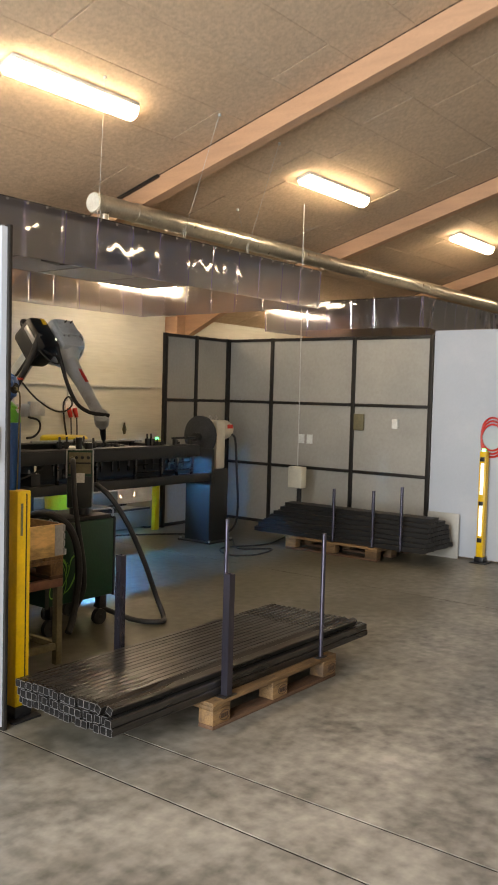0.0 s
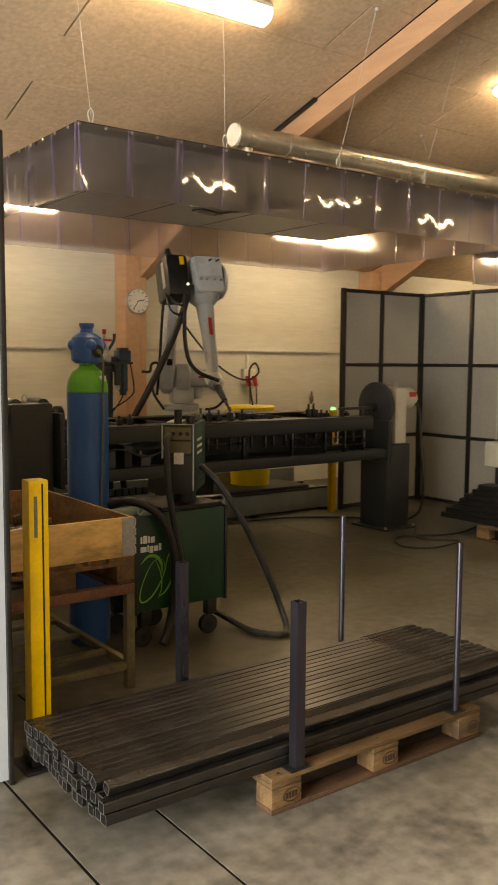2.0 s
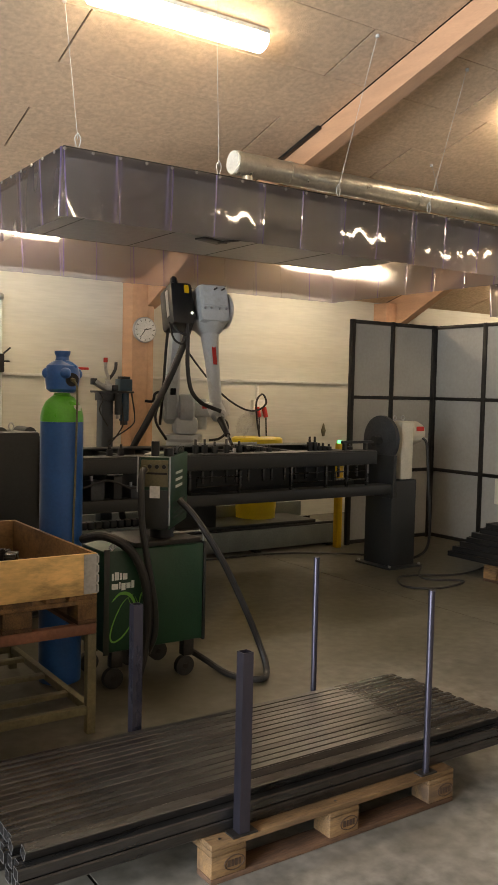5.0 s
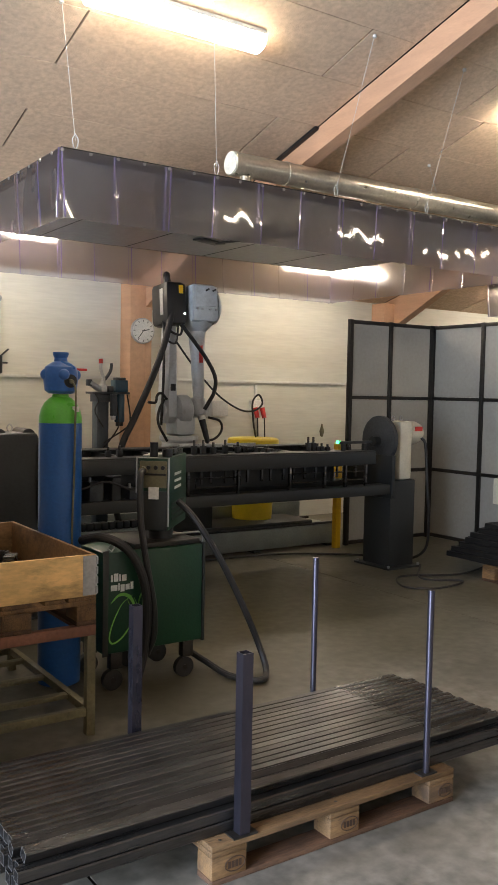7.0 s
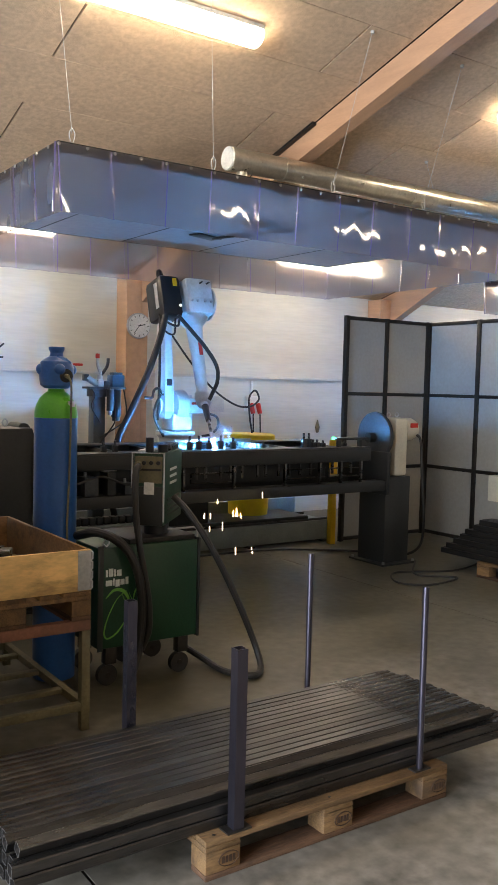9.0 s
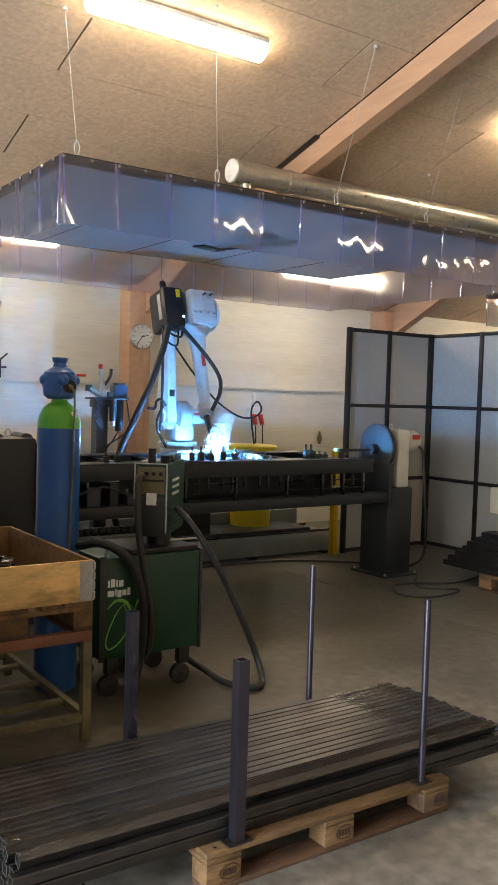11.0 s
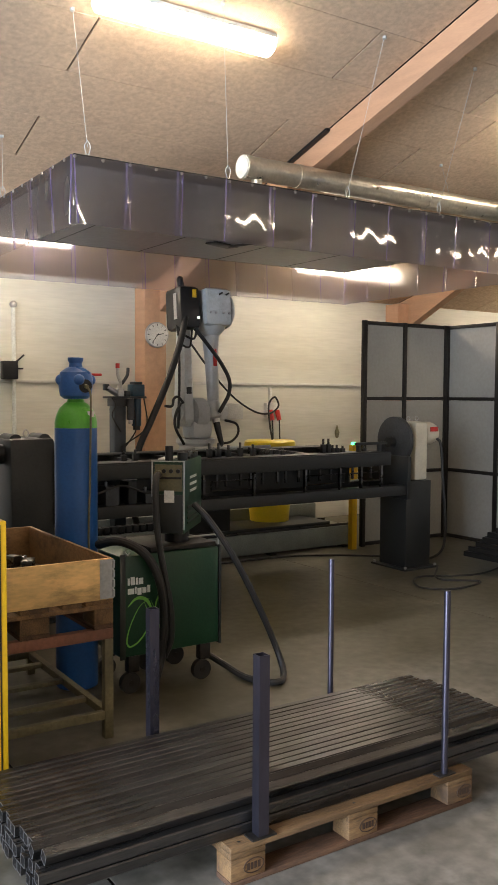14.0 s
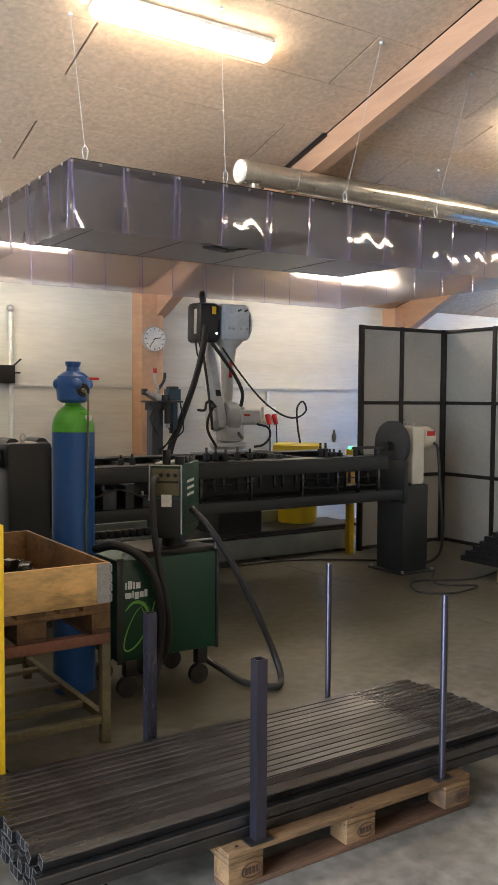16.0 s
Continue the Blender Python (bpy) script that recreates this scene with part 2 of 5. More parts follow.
M_COLLAR = mat("pallet collar wood", (0.74, 0.49, 0.20), 0.6, var=0.12, scale=3, fine=30, bump=0.05, stretch=(0.8, 1.6, 2.5), stain=(0.16, 0.085, 0.035), stain_amount=0.8, stain_scale=3.2)
per_object(M_PALLET, 0.45, 1.4)
M_COLLAR_DARK = mat("darker brown collar wood", (0.27, 0.155, 0.065), 0.6, var=0.2, scale=4, fine=35, bump=0.06, stretch=(1.5, 1.5, 2.5), stain=(0.07, 0.04, 0.02), stain_amount=0.85, stain_scale=3.0)
M_PALLET_LOW = mat("dark red-brown pallet wood", (0.095, 0.048, 0.024), 0.8, var=0.3, scale=5, fine=40, bump=0.14, stretch=(0.7, 4, 4))
M_STAMP = mat("burnt stamp", (0.05, 0.026, 0.014), 0.8)
per_object(M_COLLAR, 1.02, 1.15)
M_RUST = mat("red primed steel", (0.20, 0.085, 0.05), 0.6, var=0.2, stain=(0.1, 0.05, 0.03), stain_amount=0.5)
M_OLIVE = mat("olive painted steel", (0.16, 0.14, 0.075), 0.5, var=0.2, stain=(0.06, 0.05, 0.03), stain_amount=0.5, stain_scale=4)
M_BLUE = mat("blue cylinder paint", (0.02, 0.10, 0.33), 0.32, var=0.1, scale=3, stain=(0.02, 0.06, 0.18), stain_amount=0.4)
M_BLUECAP = mat("blue cap paint", (0.03, 0.115, 0.36), 0.3, var=0.1)
M_GREENTOP = mat("green shoulder paint", (0.10, 0.42, 0.035), 0.3, var=0.08)
M_WELDER = mat("dark green powder coat", (0.006, 0.045, 0.02), 0.4, var=0.12, scale=4)
M_WELDDARK = mat("black grille", (0.02, 0.022, 0.02), 0.45)
M_LIME = mat("lime print", (0.16, 0.42, 0.06), 0.5)
M_PRINT = mat("white print", (0.75, 0.78, 0.75), 0.5)
M_YELLOW = mat("yellow paint", (0.72, 0.44, 0.01), 0.35, var=0.06, scale=4, stain=(0.3, 0.18, 0.02), stain_amount=0.3, stain_scale=5)
M_YBUCKET = mat("yellow bucket plastic", (0.74, 0.55, 0.02), 0.4, var=0.05)
M_RED = mat("red plastic", (0.55, 0.03, 0.02), 0.4)
M_ROBOT = mat("robot grey white paint", (0.52, 0.54, 0.55), 0.35, var=0.06, scale=4, stain=(0.28, 0.27, 0.25), stain_amount=0.45, stain_scale=6)
M_CHAR = mat("charcoal machine paint", (0.020, 0.022, 0.022), 0.5, var=0.15, scale=3)
M_DISC = mat("machined disc", (0.07, 0.075, 0.08), 0.5, metal=0.5, var=0.15)
M_CREAM = mat("ivory machine paint", (0.66, 0.62, 0.50), 0.4, var=0.06)
M_HOODROOF = mat("hood sheet", (0.23, 0.225, 0.225), 0.38, var=0.12, scale=2, fine=20)
M_CURTAIN = clear_plastic("clear violet strip", (0.86, 0.85, 0.88), 1.0, 0.045)
M_CURTAIN_EDGE = clear_plastic("strip edge", (0.66, 0.62, 0.90), 2.6, 0.32, (0.30, 0.24, 0.80), (0.36, 0.28, 0.92))
M_TUBE = glow("lit diffuser", (1.0, 0.84, 0.60), 32.0)
M_GREENLED = glow("green signal", (0.05, 1.0, 0.25), 4.0)
M_WHITELED = glow("light curtain window", (0.9, 1.0, 0.8), 1.2)
M_ARC = glow("arc", (0.09, 0.41, 1.0), 42000.0)
M_SPARK = glow("spark", (1.0, 0.75, 0.35), 60.0)
M_STATION = mat("blue-green enamel", (0.025, 0.07, 0.11), 0.35)
M_PAPER = mat("paper", (0.75, 0.74, 0.70), 0.7)
M_CABLE = mat("light grey cable", (0.5, 0.5, 0.48), 0.5)
M_TRACK = mat("track grey steel", (0.26, 0.285, 0.265), 0.45, metal=0.3, var=0.12)

# ---- the hall ----
X0, X1, Y0, Y1 = -1.2, 24.0, -8.0, 11.15
def ceil_z(y):
    return 4.24 + 0.285 * (6.9 - y) if y > 0.5 else 4.24 + 0.285 * (6.9 - (1.0 - y))


bm = B()
box(bm, X0 - 0.3, X1 + 0.3, Y0 - 0.3, Y1 + 0.3, -0.30, -0.004)
floor = solid("floor", bm, M_JOINT, "grey concrete workshop floor with sawn joints and stains", "floor", kind="structure")
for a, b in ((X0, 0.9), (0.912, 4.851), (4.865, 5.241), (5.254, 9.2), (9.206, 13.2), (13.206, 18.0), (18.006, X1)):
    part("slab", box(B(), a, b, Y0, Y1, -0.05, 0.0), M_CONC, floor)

bm = B()
box(bm, X0 - 0.3, X1 + 0.3, Y1, Y1 + 0.25, 0, 3.3)
solid("wall_north", bm, M_WALL, "cream painted wall panels behind the welding cell", "wall", kind="structure")
bm = B()
box(bm, X0, X1, Y1 - 0.03, Y1, 1.825, 1.86, 0.004)
solid("trim", bm, M_LEDGE, "cream ledge along the back wall", "ledge", kind="structure")
bm = B()
box(bm, X1, X1 + 0.25, Y0, Y1, 0, 6.5)
solid("wall_east", bm, M_WALL, "cream end wall of the hall", "wall", kind="structure")
# west wall with a gate opening, south wall with a gate opening
bm = B()
box(bm, X0 - 0.25, X0, Y0, 0.3, 0, 6.5)
box(bm, X0 - 0.25, X0, 4.5, Y1, 0, 6.5)
box(bm, X0 - 0.25, X0, 0.3, 4.5, 4.2, 6.5)
solid("wall_west", bm, M_WALL, "cream end wall with an open gate", "wall", kind="structure")
bm = B()
box(bm, X0, X1, Y0 - 0.25, Y0, 0, 4.2)
solid("wall_south", bm, M_WALL, "cream long wall of the hall", "wall", kind="structure")

# ceiling boards on a dark deck, in rows of 0.585 m with staggered ends
SL = math.atan(0.285)
bm = B()
for sgn in (1, -1):
    m = Matrix.Translation((0, 0.5, ceil_z(0.5001))) @ Matrix.Rotation(-SL * sgn, 4, "X")
    if sgn > 0:
        box(bm, X0 - 0.3, X1 + 0.3, 0.0, 11.5, 0.022, 0.2, 0, m)
    else:
        box(bm, X0 - 0.3, X1 + 0.3, -9.5, 0.0, 0.022, 0.2, 0, m)
deck = solid("ceiling", bm, M_DARK, "roof deck above the ceiling boards", "ceiling", kind="structure")
RAFTERS = [8.78 + 4.0 * k for k in range(-3, 4)]
bm = B()
rng = random.Random(3)
rows_y = [7.105 + 0.5825 * k for k in range(-12, 8)]
for i, y0 in enumerate(rows_y):
    y1 = y0 + 0.5825
    if y1 <= 0.5 or y0 > Y1:
        continue
    y0c, y1c = max(y0, 0.5), min(y1, Y1)
    odd = (i - 12) % 2
    for a in [X0 - 0.14] + RAFTERS:
        x0, x1 = a + 0.14, min(a + 4.0, X1)
        if x1 - x0 < 0.5:
            continue
        if a == RAFTERS[3]:
            cuts = [x0 + (1.30 if not odd else 0.94), x0 + (3.25 if not odd else 2.9)]
        else:
            cuts = [x0 + (1.47 if not odd else 3.42)]
        for c0, c1 in zip([x0] + cuts, cuts + [x1]):
            if c1 - c0 < 0.05:
                continue
            g = 0.009
            box(bm, c0 + g, c1 - g, (y0c - 0.5) / math.cos(SL) + 0.0025, (y1c - 0.5) / math.cos(SL) - 0.0025, 0.0, 0.02, 0, Matrix.Translation((0, 0.5, ceil_z(0.5001))) @ Matrix.Rotation(-SL, 4, "X"))
boards = solid("ceiling", bm, M_BOARD, "tan wood-wool ceiling boards with dark end joints", "ceiling", kind="structure")
bm = B()
box(bm, X0, X1, -9.2, 0.0, 0.0, 0.02, 0, Matrix.Translation((0, 0.5, ceil_z(0.5001))) @ Matrix.Rotation(SL, 4, "X"))
solid("ceiling", bm, M_BOARD, "tan wood-wool ceiling boards on the far slope", "ceiling", kind="structure")


def rafter(x):
    t = thing("timber_frame", "salmon-brown glulam portal frame of column and rafter", "beam", pose(x, 0, 0), "portal frames", "structure")
    bm = B()
    vs = []
    for dx in (0.0, 0.14):
        vs.append([bm.verts.new((dx, y, z)) for y, z in ((0.5, ceil_z(0.5001) - 0.006), (0.5, ceil_z(0.5001) - 0.20), (9.87, ceil_z(9.87) - 0.21), (10.86, ceil_z(10.86) - 0.41), (Y1, ceil_z(Y1) - 0.41), (Y1, ceil_z(Y1) - 0.006))])
    bm.faces.new(vs[0])
    bm.faces.new(list(reversed(vs[1])))
    for i in range(6):
        bm.faces.new((vs[0][i], vs[0][(i + 1) % 6], vs[1][(i + 1) % 6], vs[1][i]))
    part("rafter", bm, M_GLULAM, t)
    bm = box(B(), -0.20, -0.002, 10.88, Y1 - 0.003, 0, ceil_z(Y1) - 0.02, 0.003)
    box(bm, -0.0018, 0.08, 10.881, Y1 - 0.003, 0, ceil_z(10.88) - 0.419, 0.003)
    part("column", bm, M_GLULAM, t)
    return t


# added black strip that paints the darkness of a ceiling slot, not a rail
solid("trim", box(B(), 8.735, 8.776, 0.0, 0.62, -0.03, -0.003, 0.002, Matrix.Translation((0, 7.68, ceil_z(7.68))) @ Matrix.Rotation(-SL, 4, "X")), M_BLACK, "black strip that draws a dark ceiling slot beside the rafter", "rail", kind="structure")
first = rafter(RAFTERS[0])
for x in RAFTERS[1:]:
    copy_thing(first, pose(x, 0, 0))


def ceiling_light(x, y, length=1.34):
    z = ceil_z(y)
    m = pose(x, y, z, math.degrees(-SL if y > 0.5 else SL), 0, 0)
    t = thing("ceiling_light", "long fluorescent batten light with a glowing diffuser", "lamp", m, "ceiling lights")
    part("housing", box(B(), 0, length, -0.092, 0.092, -0.045, -0.002, 0.012), M_PRINT, t)
    bm = B()
    n = 10
    prof = [(0.088 * math.cos(math.pi * k / n), -0.047 - 0.075 * math.sin(math.pi * k / n)) for k in range(n + 1)]
    ends = []
    for xx, s in ((0.0, 0.75), (0.02, 1.0), (length - 0.02, 1.0), (length, 0.75)):
        ends.append([bm.verts.new((xx, a * s, -0.047 + (b + 0.047) * s)) for a, b in prof])
    for a, b in zip(ends, ends[1:]):
        for k in range(n):
            bm.faces.new((a[k], a[k + 1], b[k + 1], b[k]))
    bm.faces.new(ends[0])
    bm.faces.new(list(reversed(ends[-1])))
    part("diffuser", bm, M_TUBE, t, "glowing warm white diffuser")
    area_lamp("lamp_light", m @ Matrix.Translation((length / 2, 0, -0.135)), length, 0.13, TUBE_WATTS, WARM)


for x in (6.27, 10.26, 14.24, 18.2):
    ceiling_light(x, 6.9)
for x in (6.03, 10.25, 14.24):
    ceiling_light(x, 10.1)
for x in (2.6, 6.67, 10.66, 14.64, 18.6, 22.3):
    ceiling_light(x, -5.4)

# ---- cell walls: screens and white panels ----
def screen(name, a, b, xs, along):
    """A dark steel frame with grey sheets; uprights at xs along x or y."""
    t = thing(name, "dark steel framed screen with pale grey translucent sheets", "screen", kind="structure")
    def bx(bm, u0, u1, z0, z1, th=0.02, bev=0.003):
        if along == "x":
            return box(bm, u0, u1, a - th, a + th, z0, z1, bev)
        return box(bm, a - th, a + th, u0, u1, z0, z1, bev)
    for u in xs:
        part("post", bx(B(), u - 0.025, u + 0.025, 0.0, 2.54, 0.025), M_FRAME, t)
    for u0, u1 in zip(xs, xs[1:]):
        for z in (0.03, 0.82, 1.67, 2.515):
            part("rail", bx(B(), u0 + 0.0255, u1 - 0.0255, z - 0.02, z + 0.02), M_FRAME, t)
        for z0, z1 in ((0.052, 0.798), (0.842, 1.648), (1.692, 2.493)):
            part("sheet", bx(B(), u0 + 0.027, u1 - 0.027, z0, z1, 0.004, 0), M_SHEET, t)
    return t


screen("screen_wall", 9.07, 0, [10.40, 11.0, 11.665], "x")
screen("screen_wall", 11.72, 0, [5.95, 7.02, 8.31, 9.07], "y")

t = thing("sliding_panel", "tall white sandwich panel with a dark steel edge", "panel", kind="structure")
part("panel", box(B(), 4.83, 4.864, 4.945, 9.3, 0.02, 2.55), M_WHITE, t)
part("edge_post", box(B(), 4.8645, 4.885, 4.93, 4.99, 0.0, 2.56, 0.003), M_FRAME, t)
t = thing("sliding_panel", "tall white sandwich panel beside the far tube stack", "panel", kind="structure")
part("panel", box(B(), 11.22, 11.27, 3.6, 5.68, 0.02, 2.54), M_WHITE, t)

# ---- fume hood with strip curtain ----
HX0, HX1, HY0, HY1, HZ0, HZ1 = 6.14, 10.74, 6.95, 9.85, 2.81, 3.235
def hood(x0, x1, y0, y1, label, seed):
    t = thing("fume_hood", label, "fume hood")
    part("roof_sheet", box(B(), x0 + 0.03, x1 - 0.03, y0 + 0.041, y1 - 0.041, HZ1 - 0.064, HZ1 - 0.05), M_HOODROOF, t, "dull grey roof sheet")
    for k in range(1, 5):
        x = x0 + (x1 - x0) * k / 5
        part("seam", box(B(), x - 0.004, x + 0.004, y0 + 0.05, y1 - 0.05, HZ1 - 0.068, HZ1 - 0.0645), M_FRAME, t)
    for dx, dy, a, w in ((2.32, 2.0, 20, 0.17), (2.32, 1.11, -8, 0.16), (2.52, 1.72, 15, 0.10)):
        part("suction_inlet", box(B(), -w, w, -0.07, 0.07, HZ1 - 0.082, HZ1 - 0.0645, 0.006, pose(x0 + dx, y0 + dy, 0, 0, 0, a)), M_FRAME, t, "dark suction inlet")
    # dark reflection in the roof sheet, painted in as a solid streak
    part("reflection_streak", hose(B(), [(x0 + 2.4, y0 + 2.0, HZ1 - 0.08), (x0 + 2.55, y0 + 1.5, HZ1 - 0.085), (x0 + 2.76, y0 + 0.98, HZ1 - 0.075)], 0.012, 8), M_FRAME, t, "dark streak painting a reflection in the roof sheet")
    for a in ((x0, x1, y0, y0 + 0.04), (x0, x1, y1 - 0.04, y1), (x0, x0 + 0.04, y0 + 0.041, y1 - 0.041), (x1 - 0.04, x1, y0 + 0.041, y1 - 0.041)):
        part("frame_rail", box(B(), *a, HZ1 - 0.062, HZ1, 0.004), M_FRAME, t, "dark steel frame rail")
    rg = random.Random(seed)
    def strip(p, q, out, corner=False):
        """One plastic strip between p and q, bowed outwards a little."""
        bm = B()
        n, k = 16, 9
        bow, lean, ph = 0.0004 + 0.0009 * rg.random(), rg.uniform(-0.0265, -0.0225), rg.random() * 6
        bow = 0.022 if corner else bow
        o = Vector((*out, 0))
        g = []
        for j in range(k + 1):
            v = j / k
            row = []
            for i in range(n + 1):
                u = (0.0, 0.022, *(0.022 + 0.956 * q / (n - 2) for q in range(1, n - 2)), 0.978, 1.0)[i]
                w = bow * math.sin(math.pi * u) * (0.3 + v) + lean * v ** 1.2 + 0.0006 * math.sin(7 * u + 3 * v + ph) + 0.0004 * math.sin(13 * u - 5 * v + 2 * ph) - (0.005 if i == 0 else 0.0)
                pt = Vector((p[0] + (q[0] - p[0]) * u, p[1] + (q[1] - p[1]) * u, HZ1 - 0.012 - (HZ1 - HZ0) * v - 0.006 * rg.random() * (j == k))) + o * (w + 0.006)
                row.append(bm.verts.new(pt))
            g.append(row)
        for j in range(k):
            for i in range(n):
                bm.faces.new((g[j][i], g[j][i + 1], g[j + 1][i + 1], g[j + 1][i])).material_index = int(i in (0, n - 1))
        s = part("curtain_strip", bm, M_CURTAIN, t, "clear violet plastic strip")
        s.data.materials.append(M_CURTAIN_EDGE)
        s.visible_shadow = False
    W, OV = 0.40, 0.045
    nx, ny = round((x1 - x0) / W), round((y1 - y0) / W)
    for i in range(nx):
        a, b = x0 + (x1 - x0) * i / nx - OV / 2, x0 + (x1 - x0) * (i + 1) / nx + OV / 2
        e = 0.003 * (i % 2)
        strip((a, y0 - e), (b, y0 - e), (0, -1), i == 0)
        strip((a, y1 + e), (b, y1 + e), (0, 1))
    for i in range(ny):
        a, b = y0 + (y1 - y0) * i / ny - OV / 2, y0 + (y1 - y0) * (i + 1) / ny + OV / 2
        e = 0.003 * (i % 2)
        strip((x0 - e, a), (x0 - e, b), (-1, 0))
        strip((x1 + e, a), (x1 + e, b), (1, 0))
    me = mesh_of("rivet", cyl(B(), (0, 0, 0), (0, -0.008, 0), 0.011, seg=8), M_CUT)
    for i in range(nx * 2 + 1):
        r = new("rivet", me)
        r.parent = t
        r.location = (x0 + (x1 - x0) * i / (nx * 2), y0 - 0.018, HZ1 - 0.026)
    for i in range(ny * 2):
        r = new("rivet", me)
        r.parent = t
        r.matrix_local = pose(x0 - 0.018, y0 + (y1 - y0) * (i + 0.5) / (ny * 2), HZ1 - 0.026, 0, 0, -90)
    return t


hood(HX0, HX1, HY0, HY1, "suspended fume hood with clear violet plastic strip curtain", 5)
hood(13.4, 17.6, 6.95, 9.7, "second suspended fume hood with clear strip curtain in the next cell", 9)

def hanger(x, y, xb, yb):
    bm = B()
    top = ceil_z(y) + 0.0
    hose(bm, [(x, y, top), (xb, yb, HZ1 + 0.06)], 0.0018, 6, smooth=False)
    cyl(bm, (x, y, top), (x, y, top - 0.02), 0.015, seg=10)
    hose(bm, [(xb, yb, HZ1 + 0.1), (xb + 0.02, yb, HZ1 + 0.06), (xb, yb, HZ1 + 0.0), (xb - 0.02, yb, HZ1 + 0.06), (xb, yb, HZ1 + 0.1)], 0.003, 6)
    solid("hanger_wire", bm, M_CABLE, "thin steel hanger wire between ceiling and hood", "wire", "hood hanger wires")


for a in ((6.19, 7.08, 6.247, 6.98), (7.08, 6.68, 7.31, 6.98), (8.395, 6.566, 8.408, 6.98), (9.39, 6.6, 9.40, 6.98), (6.2, 8.6, 6.17, 8.5), (6.2, 9.8, 6.17, 9.7), (10.3, 7.85, 10.66, 7.9)):
    hanger(*a)

# extraction duct above the hood
t = thing("extraction_duct", "long galvanised round extraction duct above the hood", "duct")
part("pipe", cyl(B(), (7.9, 7.7, 3.565), (21.0, 7.7, 3.565), 0.095, seg=32), M_GALV, t)
for x in (7.92, 8.45, 9.95, 11.4, 13.0, 15.0):
    part("collar", cyl(B(), (x - 0.02, 7.7, 3.565), (x + 0.02, 7.7, 3.565), 0.1, seg=32), M_GALV, t)
part("end_cap", cyl(B(), (7.885, 7.7, 3.565), (7.9, 7.7, 3.565), 0.092, seg=32), M_PRINT, t, "pale end cap")
part("drop_pipe", cyl(B(), (8.02, 7.68, 3.47), (8.02, 7.68, HZ1), 0.045, seg=20), M_GALV, t)

# ---- front tube stack on its pallet ----
def pallet(label, m, stamps=False):
    """A Euro pallet, long side along x, its corner at the origin."""
    t = thing("pallet", label, "pallet", m)
    L, Wd = 1.2, 0.8
    ys = ((0, 0.145), (0.1635, 0.2635), (0.3275, 0.4725), (0.5365, 0.6365), (0.655, 0.8))
    for a, b in ys:
        part("top_board", box(B(), 0, L, a, b, 0.122, 0.144, 0.003), M_PALLET, t)
    for a in (0, 0.5275, 1.055):
        part("stringer_board", box(B(), a, a + 0.145, 0, Wd, 0.1, 0.1215, 0.003), M_PALLET, t)
    for a in (0, 0.5275, 1.055):
        for b, w in ((0, 0.1), (0.3275, 0.145), (0.7, 0.1)):
            part("block", box(B(), a, a + 0.145, b, b + w, 0.022, 0.0995, 0.004), M_PALLET, t)
    # the bottom boards take a darker, redder brown than the rest
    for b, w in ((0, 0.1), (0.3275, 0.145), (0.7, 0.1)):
        part("bottom_board", box(B(), 0, L, b, b + w, 0, 0.0215, 0.003), M_PALLET_LOW, t, "dark red-brown bottom board")
    if stamps:
        for a in (0, 0.5275, 1.055):
            ring = [(a + 0.095 + 0.042 * math.cos(k * math.pi / 8), -0.0012, 0.062 + 0.026 * math.sin(k * math.pi / 8)) for k in range(17)]
            part("stamp", hose(B(), ring, 0.002, 5, smooth=False), M_STAMP, t, "burnt oval stamp")
            for x0, x1 in ((0.066, 0.078), (0.082, 0.092), (0.096, 0.108), (0.112, 0.122)):
                part("stamp_bar", box(B(), a + x0, a + x1, -0.002, -0.0004, 0.05, 0.074), M_STAMP, t)
        for x, y in ((0.05, 0.03), (0.10, 0.11), (0.58, 0.035), (0.62, 0.11), (1.10, 0.03), (1.15, 0.11)):
            part("nail_head", cyl(B(), (x, y, 0.1442), (x, y, 0.1455), 0.006, seg=8), M_FRAME, t)
    return t


PX, PY = 5.575, 4.135
pallet("worn wooden Euro pallet under steel tubes", pose(PX, PY, 0), True)


def tube_mesh(w, h, length, th=0.003, outer=M_STEEL):
    """A hollow rectangular tube along x from 0."""
    bm = B()
    c = 0.0045
    def ring(x, hw, hh, c):
        return [bm.verts.new((x, y, z)) for y, z in ((-hw + c, -hh), (hw - c, -hh), (hw, -hh + c), (hw, hh - c), (hw - c, hh), (-hw + c, hh), (-hw, hh - c), (-hw, -hh + c))]
    o0, i0 = ring(0, w / 2, h / 2, c), ring(0, w / 2 - th, h / 2 - th, c * 0.5)
    o1, i1 = ring(length, w / 2, h / 2, c), ring(length, w / 2 - th, h / 2 - th, c * 0.5)
    for k in range(8):
        j = (k + 1) % 8
        bm.faces.new((o0[k], o0[j], o1[j], o1[k]))
        bm.faces.new((i0[k], i1[k], i1[j], i0[j])).material_index = 1
        bm.faces.new((o0[k], i0[k], i0[j], o0[j])).material_index = 2
        bm.faces.new((o1[k], o1[j], i1[j], i1[k])).material_index = 2
    me = bpy.data.meshes.new("steel_tube")
    bmesh.ops.recalc_face_normals(bm, faces=bm.faces)
    bm.to_mesh(me)
    bm.free()
    for m in (outer, M_STEEL_IN, M_CUT if outer is M_STEEL else M_FRAME):
        me.materials.append(m)
    return me


TW, TH = 0.040, 0.040
TUBE = tube_mesh(TW, TH, 2.225, 0.0028)
TUBE_LONG = tube_mesh(TW, TH, 2.35, 0.0028)
rng = random.Random(11)
